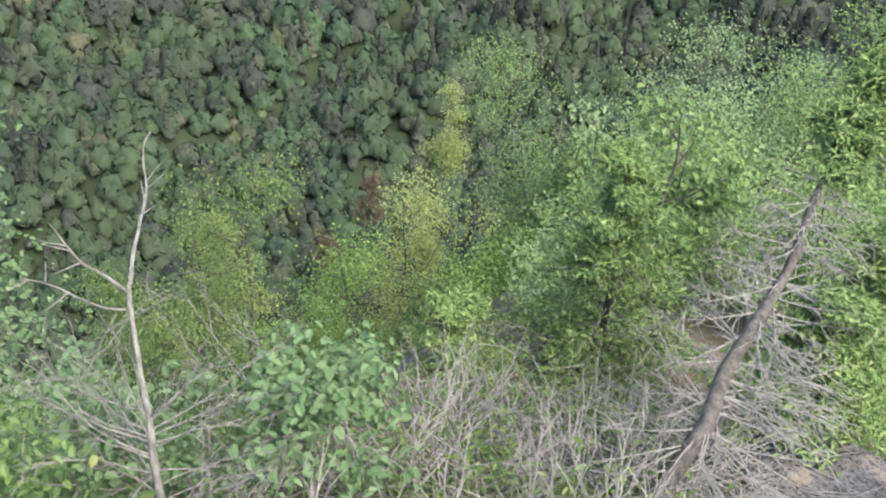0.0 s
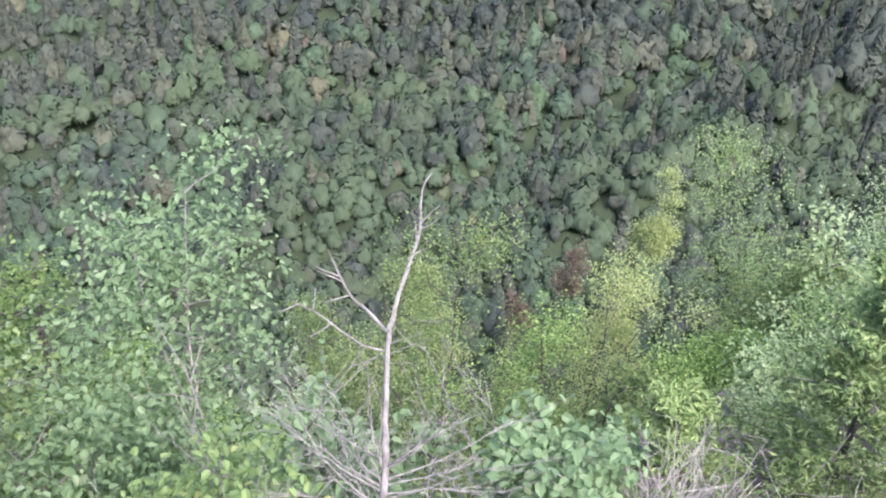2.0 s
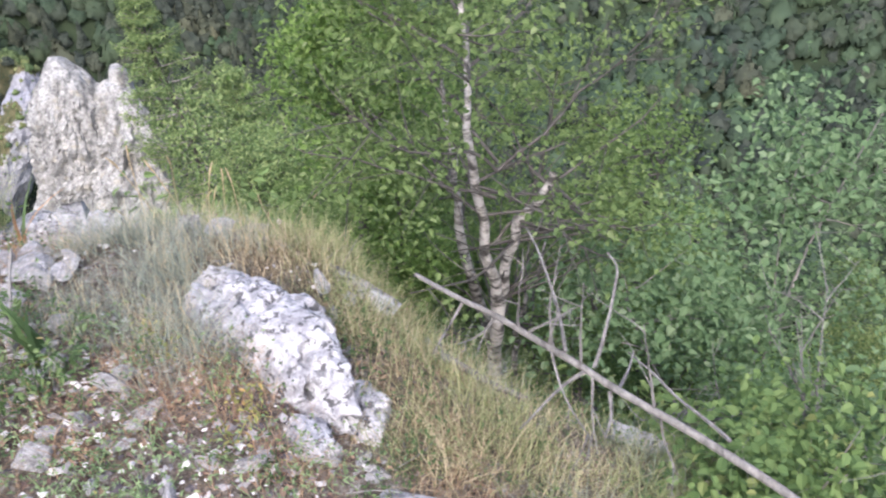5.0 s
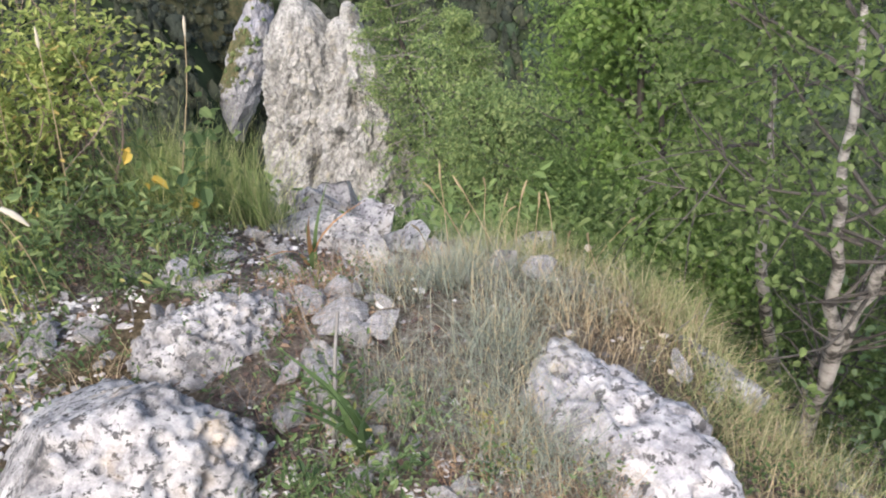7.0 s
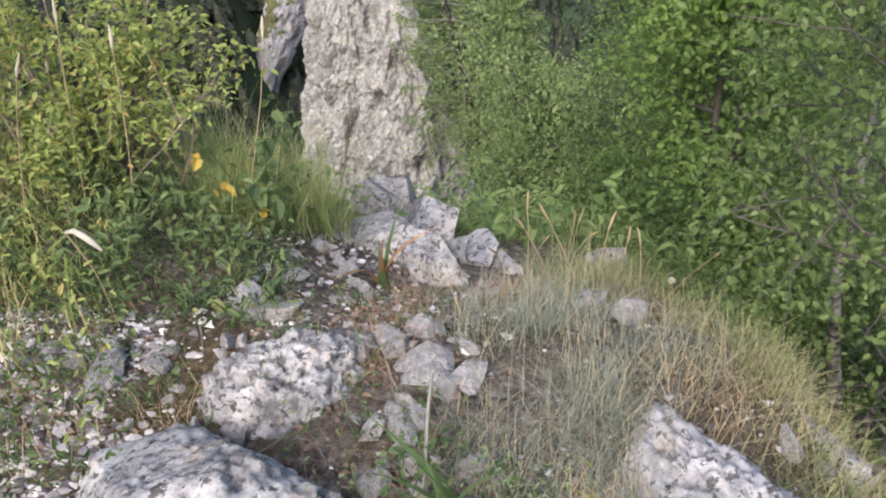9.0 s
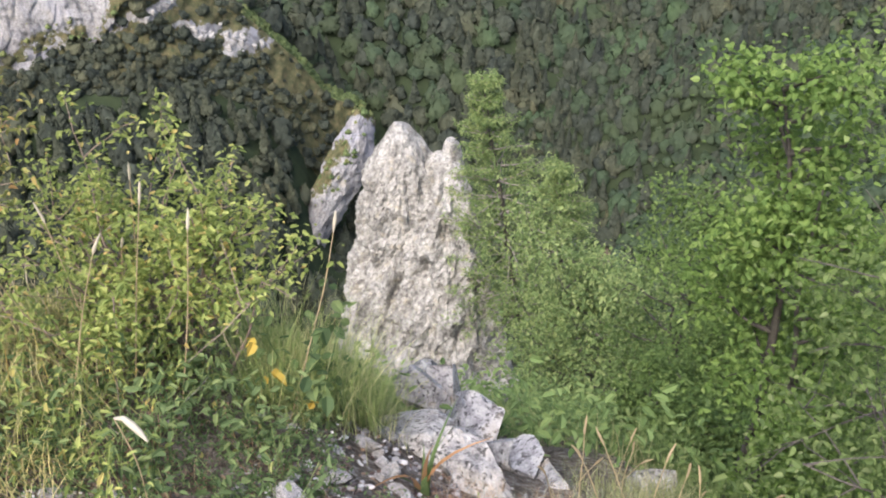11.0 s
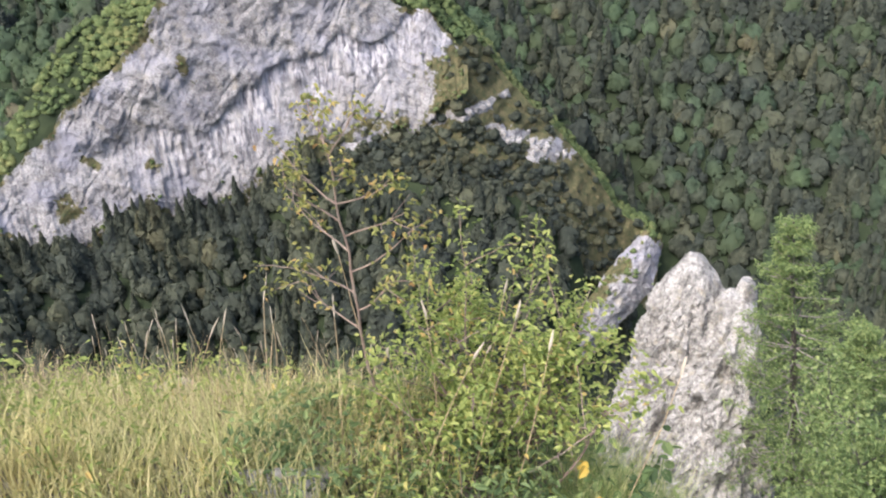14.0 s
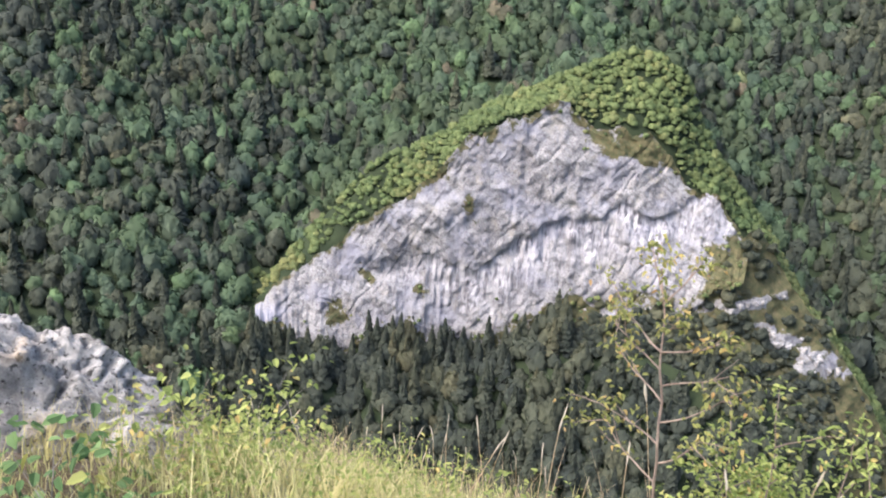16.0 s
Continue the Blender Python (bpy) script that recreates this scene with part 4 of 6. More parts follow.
def leafy_tree(name, label, at, height, spread, leaf_mat, seed, bark=None, leaf=0.06, count=3000, stems=1, base=0.25, lean=(0, 0), limbs=10, radius=None, clump=0.22, droop=0.35, top=1.0, group="", category="tree"):
    """A tree or bush: tapered stems, limbs and a crown of single leaves in loose clumps."""
    rng = np.random.default_rng(seed)
    ob = thing(name, label, category, at, 0, group)
    radius = radius or height * 0.016
    tips, ends = [], Shape()
    for s in range(stems):
        d = np.array([lean[0] + rng.normal(0, 0.18) * (stems > 1), lean[1] + rng.normal(0, 0.18) * (stems > 1), 1.0])
        start = np.array([rng.normal(0, 0.05), rng.normal(0, 0.05), -0.15]) * (stems > 1) + np.array([0, 0, -0.1])
        line = limb(rng, start, d, height * (1 if s == 0 else rng.uniform(0.7, 0.95)), 0.22, 0.25, 10)
        r = radius * (1 if s == 0 else 0.75)
        part("trunk", Shape().add(*tube(line, np.linspace(r, r * 0.15, 10), 8)), bark or BARK, ob, smooth=True)
        tips.append((line[5:], spread * 0.4))
        for k in range(limbs):
            p, t = near_on(rng, line, base)
            a = rng.uniform(0, 6.283)
            reach = spread * (1.15 - 0.65 * t) * rng.uniform(0.6, 1.1)
            b = limb(rng, p, (np.cos(a), np.sin(a), rng.uniform(0.1, 0.9)), reach, 0.3, 0.15, 6)
            ends.add(*tube(b, np.linspace(r * 0.34, r * 0.06, 6), 5))
            tips.append((b, reach))
            for _ in range(2):
                q, u = near_on(rng, b, 0.35)
                a2 = a + rng.normal(0, 0.9)
                c = limb(rng, q, (np.cos(a2), np.sin(a2), rng.uniform(-0.1, 0.7)), reach * 0.5, 0.3, 0.1, 5)
                ends.add(*tube(c, np.linspace(r * 0.15, r * 0.04, 5), 4))
                tips.append((c, reach * 0.55))
    part("branchwork", ends, bark or BARK, ob, smooth=True)
    centres, weights = [], []
    for b, reach in tips:
        for u in (0.45, 0.7, 0.9, 1.0):
            k = u * (len(b) - 1)
            centres.append(b[int(k)] if k == int(k) else b[int(k)] * (1 - k % 1) + b[int(k) + 1] * (k % 1))
            weights.append(u)
    centres, weights = np.array(centres), np.array(weights)
    pick = rng.choice(len(centres), count, p=weights / weights.sum())
    P = centres[pick] + rng.normal(0, 1, (count, 3)) * np.array([clump, clump, clump * 0.75]) * spread * 0.6
    part("crown", Shape().add(*leaves(rng, P, leaf, droop, plain=leaf > 0.065)), leaf_mat, ob)
    return ob


def needle_tree(name, label, at, height, spread, mat, seed, lean=(0, 0), tiers=14, per=7, soft_look=False, bark=None, dead_below=0.0, group="", needle=0.05, density=1.0, stem=None):
    """A conifer: whorled branches, with needle tufts along their twigs."""
    rng = np.random.default_rng(seed)
    ob = thing(name, label, "conifer", at, 0, group)
    line = limb(rng, (0, 0, -0.1), (lean[0], lean[1], 1), height, 0.08, 0.1, 10) if stem is None else stem_between(rng, np.array(stem) - np.array(at), 0.05, 10)
    r = height * 0.017
    part("trunk", Shape().add(*tube(line, np.linspace(r, r * 0.15, 10), 8)), bark or BARK, ob, smooth=True)
    twigs, dead, P = Shape(), Shape(), []
    for k in range(tiers):
        u = (k + 0.6) / tiers
        c = line[int(u * 9)] * (1 - (u * 9) % 1) + line[min(int(u * 9) + 1, 9)] * ((u * 9) % 1)
        for j in range(per):
            a = rng.uniform(0, 6.283)
            reach = spread * (1.08 - u) ** 0.8 * rng.uniform(0.6, 1.1)
            b = limb(rng, c, (np.cos(a), np.sin(a), 0.25 - 0.5 * (1 - u)), reach, 0.12, 0.12 if not soft_look else 0.3, 6)
            if u < dead_below:
                dead.add(*tube(b, np.linspace(r * 0.1, r * 0.025, 6), 4))
                for _ in range(10):
                    q, _t = near_on(rng, b, 0.2)
                    d = limb(rng, q, rng.normal(size=3) * 0.6 + np.array([np.cos(a), np.sin(a), -0.15]), reach * 0.4, 0.3, -0.2, 4)
                    dead.add(*tube(d, np.linspace(r * 0.045, r * 0.018, 4), 3))
                continue
            twigs.add(*tube(b, np.linspace(r * 0.22, r * 0.04, 6), 4))
            n = int(26 * density)
            t = rng.uniform(0.15, 1.0, n)
            q = np.stack([np.interp(t * 5, np.arange(6), b[:, i]) for i in range(3)], 1)
            out = np.stack([-np.sin(a) * np.ones(n), np.cos(a) * np.ones(n), np.zeros(n)], 1) * rng.normal(0, 1, (n, 1)) * reach * 0.2 * (1.15 - t)[:, None]
            P.append(q + out + np.array([0, 0, -0.3]) * np.abs(out).sum(1)[:, None] * rng.uniform(0, 1, (n, 1)))
    part("twigwork", twigs, bark or TWIG, ob)
    if dead.n:
        part("dead_twigwork", dead, TWIG, ob, "bare grey dead branches")
    P = np.concatenate(P)
    P = np.repeat(P, 5, 0) + rng.normal(0, needle * 0.5, (len(P) * 5, 3))
    part("needles", Shape().add(*leaves(rng, P, needle, 0.0 if not soft_look else 0.2, 0.3, 0.05, True)), mat, ob)
    return ob


def dead_branches(rng, ob, line, r, count, length, up=0.6, low=0.1, forks=3, name="branch", ways=None):
    """Bare branches on a stem, each a part, with their twigs."""
    for k in range(count):
        p, t = near_on(rng, line, low)
        a = rng.uniform(0, 6.283)
        d = np.array([np.cos(a), np.sin(a), rng.normal(up, 0.3)]) if ways is None else np.asarray(ways[k % len(ways)]) + rng.normal(0, 0.15, 3)
        reach = length * rng.uniform(0.5, 1.15)
        b = limb(rng, p, d, reach, 0.22, 0.1, 7)
        sh = Shape().add(*tube(b, np.linspace(r * 0.4, r * 0.1, 7), 5))
        for _ in range(forks):
            q, u = near_on(rng, b, 0.25)
            c = limb(rng, q, d / np.linalg.norm(d) + rng.normal(0, 0.6, 3), reach * rng.uniform(0.25, 0.55), 0.25, 0.1, 5)
            sh.add(*tube(c, np.linspace(r * 0.2, r * 0.06, 5), 4))
            for _ in range(2):
                e, _u = near_on(rng, c, 0.4)
                sh.add(*tube(limb(rng, e, rng.normal(size=3) + d, reach * 0.18, 0.2, 0, 4), np.linspace(r * 0.1, r * 0.04, 4), 4))
        part(name, sh, DEAD_WOOD, ob)


def stem_between(rng, points, wob=0.02, n=16):
    """A smooth crooked line through given points."""
    P = np.array(points, dtype=float)
    t = np.linspace(0, len(P) - 1, n)
    Q = np.stack([np.interp(t, np.arange(len(P)), P[:, k]) for k in range(3)], 1)
    Q[1:-1] = (Q[:-2] + 2 * Q[1:-1] + Q[2:]) / 4
    return Q + np.stack([fbm(Q + k, 0.3, 2, 3 + k) for k in range(3)], 1) * wob


def snag():
    rng = np.random.default_rng(8)
    o = np.array([1.45, 1.36, -0.75])
    ob = thing("dead_tree", "bleached bare dead tree with a broken top and grey twigs", "dead tree", tuple(o))
    trunk = stem_between(rng, np.array([(1.43, 1.33, -0.8), (1.52, 1.4, -0.55), (1.65, 1.45, -0.28), (1.775, 1.508, -0.05)]) - o, 0.008)
    bole = part("trunk", Shape().add(*tube(trunk, np.linspace(0.016, 0.0065, 16), 10)), DEAD_WOOD, ob, smooth=True)
    for pts, r in (([(1.77, 1.51, -0.06), (1.93, 1.55, 0.02), (2.1, 1.6, 0.1), (2.23, 1.64, 0.18)], 0.007),
                   ([(1.77, 1.52, -0.05), (1.73, 1.59, 0.07), (1.71, 1.66, 0.21)], 0.006),
                   ([(1.74, 1.5, -0.1), (1.68, 1.6, -0.04), (1.62, 1.72, 0.06)], 0.004)):
        line = stem_between(rng, np.array(pts) - o, 0.014)
        sh = Shape().add(*tube(line, np.linspace(r, 0.002, 16), 6))
        for _ in range(4):
            q, _u = near_on(rng, line, 0.4)
            sh.add(*tube(limb(rng, q, (line[-1] - line[0]) / 0.3 + rng.normal(0, 0.8, 3), 0.08, 0.2, 0, 4), np.linspace(0.003, 0.001, 4), 4))
        part("branch", sh, DEAD_WOOD, bole)
    dead_branches(rng, bole, trunk[:9], 0.009, 30, 0.42, 0.5, 0.0, 5, ways=[(-0.2, 0.7, 0.55), (0.4, -0.6, 0.45), (-0.1, 0.9, 0.4), (0.6, -0.9, 0.2), (0.2, 0.8, 0.7), (0.4, -0.8, 0.3), (0.1, 0.1, 1.0), (0.5, -0.7, 0.6)])


def dead_shrub(at, label, count, length, seed, up=0.8):
    """A short dead stool with bare grey branches."""
    rng = np.random.default_rng(seed)
    ob = thing("dead_shrub", label, "dead shrub", at)
    stool = limb(rng, (0, 0, -0.08), (0.1, 0.0, 1), 0.3, 0.2, 0, 8)
    stem = part("stem", Shape().add(*tube(stool, np.linspace(0.015, 0.008, 8), 8)), DEAD_WOOD, ob, smooth=True)
    dead_branches(rng, stem, stool, 0.015, count, length, up, 0.1, 5)


def fallen_log():
    rng = np.random.default_rng(9)
    o = np.array([0.9, 1.5, -0.15])
    ob = thing("fallen_tree", "slim grey fallen tree with bare side twigs", "fallen tree", tuple(o))
    line = stem_between(rng, np.array([(0.2, 1.95, 0.33), (0.33, 1.89, 0.235), (0.46, 1.83, 0.14), (0.68, 1.68, -0.01), (0.9, 1.52, -0.15), (1.2, 1.3, -0.4), (1.45, 1.12, -0.68)]) - o, 0.004, 26)
    bole = part("trunk", Shape().add(*tube(line, np.linspace(0.0045, 0.0135, 26), 9)), DEAD_WOOD, ob, smooth=True)
    for pts in ([(0.526, 1.797, 0.107), (0.592, 1.868, 0.153), (0.647, 1.947, 0.208), (0.638, 1.994, 0.222)],
                [(0.476, 1.825, 0.139), (0.5, 1.92, 0.164), (0.51, 2.027, 0.2), (0.503, 2.118, 0.22)],
                [(0.568, 1.764, 0.058), (0.616, 1.807, 0.043), (0.657, 1.859, 0.035)],
                [(0.503, 1.791, 0.108), (0.437, 1.786, 0.069), (0.358, 1.767, 0.021)],
                [(0.557, 1.77, 0.058), (0.541, 1.723, 0.043), (0.513, 1.685, 0.019)],
                [(0.787, 1.638, -0.061), (0.763, 1.755, -0.074), (0.741, 1.874, -0.078), (0.714, 1.952, -0.082)]):
        twig = stem_between(rng, np.array(pts) - o, 0.008, 12)
        part("branch", Shape().add(*tube(twig, np.linspace(0.0048, 0.0018, 12), 5)), DEAD_WOOD, bole)
    dead_branches(rng, bole, line[2:14], 0.009, 11, 0.2, 0.7, 0.05, 2, ways=[(0.1, 0.3, 0.9), (-0.3, -0.3, -0.6), (-0.1, 0.1, 1.0), (0.25, 0.1, 0.7), (-0.3, -0.1, -0.5), (0.0, -0.3, -0.8)])


def fallen_branch():
    rng = np.random.default_rng(17)
    o = np.array([0.42, 2.1, on_land(0.42, 2.1)])
    ob = thing("fallen_branch", "short grey broken branch lying in the grass", "branch", tuple(o))
    line = stem_between(rng, np.array([(0.33, 2.19, on_land(0.33, 2.19) + 0.05), (0.42, 2.1, o[2] + 0.06), (0.5, 2.03, on_land(0.5, 2.03) + 0.05)]) - o, 0.006, 12)
    part("stick", Shape().add(*tube(line, np.linspace(0.012, 0.008, 12), 7)), DEAD_WOOD, ob, smooth=True)


def birch():
    rng = np.random.default_rng(14)
    o = np.array([0.88, 3.1, -1.45])
    ob = thing("birch", "small birch with white banded bark and green leaves", "tree", tuple(o))
    stems = [np.array([(0.83, 3.0, -1.6), (0.84, 3.0, -1.22), (0.82, 3.0, -0.89), (0.78, 3.02, -0.56), (0.73, 3.08, -0.25), (0.72, 3.15, 0.05), (0.72, 3.3, 0.4), (0.8, 3.5, 0.9)]) - o,
             np.array([(0.83, 3.0, -1.1), (0.88, 3.0, -0.79), (0.93, 3.0, -0.61), (1.035, 3.0, -0.43)]) - o,
             np.array([(1.31, 3.88, -2.85), (1.12, 3.88, -2.07), (1.0, 3.88, -1.42), (0.97, 3.88, -1.09), (0.91, 3.9, -0.67), (0.86, 4.0, -0.25)]) - o,
             np.array([(1.33, 3.62, -2.8), (1.24, 3.6, -2.44), (1.23, 3.6, -2.09), (1.27, 3.6, -1.75), (1.4, 3.7, -1.2)]) - o]
    tips, ends = [], Shape()
    for s, r, thin in zip(stems, (0.034, 0.025, 0.042, 0.034), (0.9, 0.4, 0.9, 0.9)):
        line = stem_between(rng, s, 0.025, 18)
        part("trunk", Shape().add(*tube(line, r * (1 - thin * np.linspace(0, 1, 18) ** 0.8), 10)), BIRCH_BARK, ob, smooth=True)
        for k in range(14):
            p, t = near_on(rng, line, 0.35)
            a = rng.uniform(0, 6.283)
            b = limb(rng, p, (np.cos(a), np.sin(a), 0.35), rng.uniform(0.3, 0.7) * (1.2 - 0.5 * t), 0.3, 0.0, 6)
            ends.add(*tube(b, np.linspace(0.007, 0.002, 6), 5))
            tips.append(b)
            for _ in range(3):
                q, u = near_on(rng, b, 0.3)
                c = limb(rng, q, rng.normal(size=3) * (1, 1, 0.5), 0.26, 0.3, -0.2, 5)
                ends.add(*tube(c, np.linspace(0.003, 0.0012, 5), 4))
                tips.append(c)
    for way, length in (((-0.9, 0.3, 0.5), 0.75), ((-0.8, -0.1, 0.75), 0.6), ((-1.0, 0.2, 0.25), 0.7), ((0.9, 0.6, 0.5), 0.7), ((1.0, 0.5, 0.7), 0.8)):
        b = limb(rng, np.array([0.8, 3.0, rng.uniform(-0.7, -0.3)]) - o, way, length, 0.5, 0.1, 9)
        part("limb", Shape().add(*tube(b, np.linspace(0.007, 0.002, 9), 6)), BARK, ob, smooth=True)
        for _ in range(7):
            q, u = near_on(rng, b, 0.4)
            c = limb(rng, q, np.array(way) + rng.normal(size=3) * 0.7, 0.3, 0.3, 0.0, 5)
            ends.add(*tube(c, np.linspace(0.003, 0.0012, 5), 4))
            tips.append(c)
    for _ in range(16):
        q = np.array([0.86, 3.02, rng.uniform(-1.25, -0.5)]) - o
        a = rng.uniform(0, 6.283)
        ends.add(*tube(limb(rng, q, (np.cos(a), np.sin(a), 0.7), rng.uniform(0.25, 0.6), 0.3, 0.2, 7), np.linspace(0.005, 0.0015, 7), 5))
    part("branchwork", ends, BARK, ob)
    lines = np.array([np.stack([np.interp(np.linspace(0.2, 1, 8), np.linspace(0, 1, len(b)), b[:, k]) for k in range(3)], 1) for b in tips]).reshape(-1, 3)
    P = lines[rng.integers(len(lines), size=32000)] + rng.normal(0, 0.07, (32000, 3))
    P = P[(P[:, 2] + o[2] > -0.6) | (np.hypot(P[:, 0] + o[0] - 1.0, P[:, 1] + o[1] - 3.72) > 0.38)]
    Q = P + o
    P = P[(Q[:, 2] > -0.3) | (Q[:, 1] > 3.3) | (np.abs(Q[:, 0] - 0.86) > 0.24)]
    P = P[fbm(P, 0.3, 2, 4.0) + rng.normal(0, 0.06, len(P)) > -0.06]
    part("crown", Shape().add(*leaves(rng, P, 0.0235, 0.45)), BIRCH_LEAF, ob)


snag()
dead_shrub((1.52, 1.86, on_land(1.52, 1.86)), "dead grey shrub of crooked bare branches beside the dead tree", 9, 0.62, 81)
dead_shrub((2.15, 1.2, on_land(2.15, 1.2)), "dead grey shrub with long bare branches among the saplings", 6, 0.6, 82)
dead_shrub((5.0, 0.05, -2.55), "dead grey spray of fine branches over the slope", 9, 0.55, 83)
fallen_log()
fallen_branch()
birch()
leafy_tree("aspen", "young aspen with pale grey-green leaves on the slope", (2.0, 2.75, -2.4), 2.25, 0.62, GREY_LEAF, 31, TWIG, 0.038, 7200, 3, 0.3, (0.12, 0.08), 13, 0.016, 0.3)
leafy_tree("aspen_sapling", "low aspen sapling with large fresh green leaves", (1.12, 1.72, -0.95), 0.98, 0.42, SAPLING_LEAF, 32, TWIG, 0.032, 3400, 4, 0.15, (0.1, 0.05), 7, 0.008, category="sapling")
leafy_tree("aspen_sapling", "leafy sapling with a few yellow leaves beside the dead tree", (1.95, 0.95, -1.0), 0.85, 0.36, GREY_LEAF, 33, TWIG, 0.042, 1700, 3, 0.2, (0.1, 0), 7, 0.009, category="sapling")
leafy_tree("aspen_sapling", "leafy sapling among the dead twigs", (1.55, 1.75, -1.1), 0.8, 0.4, GREY_LEAF, 34, TWIG, 0.042, 1700, 3, 0.2, (0.1, 0.1), 7, 0.009, category="sapling")


# ---- bushes and trees on the slope below ----
def slope_growth():
    rng = np.random.default_rng(77)
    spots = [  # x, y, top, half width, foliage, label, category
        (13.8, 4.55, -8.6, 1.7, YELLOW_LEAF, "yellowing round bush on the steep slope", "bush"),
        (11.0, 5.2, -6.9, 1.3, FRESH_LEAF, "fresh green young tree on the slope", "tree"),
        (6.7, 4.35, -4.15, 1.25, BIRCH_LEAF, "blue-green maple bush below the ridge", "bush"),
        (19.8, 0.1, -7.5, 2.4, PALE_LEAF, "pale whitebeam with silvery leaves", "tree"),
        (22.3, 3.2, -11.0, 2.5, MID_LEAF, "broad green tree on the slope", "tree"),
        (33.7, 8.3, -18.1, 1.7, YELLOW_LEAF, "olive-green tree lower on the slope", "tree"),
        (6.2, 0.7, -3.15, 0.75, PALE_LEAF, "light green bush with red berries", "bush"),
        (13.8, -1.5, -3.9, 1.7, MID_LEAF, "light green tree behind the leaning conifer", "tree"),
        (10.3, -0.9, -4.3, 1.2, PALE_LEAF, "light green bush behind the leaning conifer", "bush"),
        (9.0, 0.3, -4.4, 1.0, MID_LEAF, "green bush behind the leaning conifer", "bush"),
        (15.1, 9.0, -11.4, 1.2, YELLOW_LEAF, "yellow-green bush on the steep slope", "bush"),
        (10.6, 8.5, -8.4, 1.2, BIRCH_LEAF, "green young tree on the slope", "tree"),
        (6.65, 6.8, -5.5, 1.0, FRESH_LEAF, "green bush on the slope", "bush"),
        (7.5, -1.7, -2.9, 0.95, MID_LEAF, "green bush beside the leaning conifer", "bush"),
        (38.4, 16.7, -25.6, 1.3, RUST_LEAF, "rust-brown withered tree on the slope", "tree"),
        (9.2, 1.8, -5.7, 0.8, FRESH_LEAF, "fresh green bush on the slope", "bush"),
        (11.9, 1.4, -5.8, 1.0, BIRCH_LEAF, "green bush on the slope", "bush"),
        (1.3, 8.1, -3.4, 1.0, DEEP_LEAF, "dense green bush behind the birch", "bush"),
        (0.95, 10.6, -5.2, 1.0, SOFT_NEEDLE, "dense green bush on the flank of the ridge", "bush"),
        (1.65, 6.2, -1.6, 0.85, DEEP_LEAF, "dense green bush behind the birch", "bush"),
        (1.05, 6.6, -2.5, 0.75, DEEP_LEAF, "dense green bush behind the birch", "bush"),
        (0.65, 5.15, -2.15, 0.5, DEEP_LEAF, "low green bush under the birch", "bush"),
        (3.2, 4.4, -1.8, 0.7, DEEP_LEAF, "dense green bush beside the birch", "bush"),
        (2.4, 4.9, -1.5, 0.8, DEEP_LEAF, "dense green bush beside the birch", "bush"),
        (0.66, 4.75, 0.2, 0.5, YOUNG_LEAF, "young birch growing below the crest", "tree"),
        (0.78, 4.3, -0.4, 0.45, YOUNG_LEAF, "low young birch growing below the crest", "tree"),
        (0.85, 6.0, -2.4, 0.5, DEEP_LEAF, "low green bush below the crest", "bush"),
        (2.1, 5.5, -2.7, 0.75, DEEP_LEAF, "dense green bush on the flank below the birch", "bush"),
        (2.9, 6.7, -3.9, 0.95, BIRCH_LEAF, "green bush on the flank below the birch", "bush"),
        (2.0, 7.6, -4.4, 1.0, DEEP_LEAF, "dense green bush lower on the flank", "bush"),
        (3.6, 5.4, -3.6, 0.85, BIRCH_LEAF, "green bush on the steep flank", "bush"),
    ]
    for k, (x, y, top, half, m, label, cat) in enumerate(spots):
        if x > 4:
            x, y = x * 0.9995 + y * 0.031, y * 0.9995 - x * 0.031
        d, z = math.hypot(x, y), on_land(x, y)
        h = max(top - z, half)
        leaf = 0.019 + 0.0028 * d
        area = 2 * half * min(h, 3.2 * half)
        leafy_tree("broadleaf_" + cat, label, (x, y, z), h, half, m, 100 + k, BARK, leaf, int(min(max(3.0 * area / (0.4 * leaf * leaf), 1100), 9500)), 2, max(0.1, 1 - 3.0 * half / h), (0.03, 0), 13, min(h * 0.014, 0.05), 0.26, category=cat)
    # more of the same kinds fill the slope
    kinds = [leafy_tree("broadleaf_tree", lab, (0, 0, -60 - 12 * k), 5, 1.9, m, 200 + k, BARK, 0.17, 1900, 2, 0.12, (0, 0), 8, None, 0.24, group="trees on the steep slope")
             for k, (m, lab) in enumerate(((MID_LEAF, "green tree on the steep wooded slope"), (YELLOW_LEAF, "yellow-green tree on the steep wooded slope"), (PALE_LEAF, "pale green tree on the steep wooded slope"), (BIRCH_LEAF, "deep green tree on the steep wooded slope")))]
    put = 0
    for r, n in ((9, 7), (12, 9), (16, 11), (21, 13), (28, 15), (38, 17), (52, 17), (70, 16)):
        for a in np.linspace(32, 118, n) + rng.normal(0, 2.2, n):
            q = r * rng.uniform(0.9, 1.12)
            x, y = q * math.sin(radians(a)), q * math.cos(radians(a))
            src = kinds[rng.choice(4, p=[0.4, 0.2, 0.2, 0.2])]
            f = rng.uniform(0.45, 0.75) * (0.65 + r / 45)
            m = pose(x, y, on_land(x, y) - 0.2, 0, 0, rng.uniform(0, 360)) @ Matrix.Scale(f, 4)
            if put < 4:
                src = kinds[put]
                src.matrix_basis = m
            else:
                c = copy_thing(src, m)
                c.matrix_basis = m
            put += 1
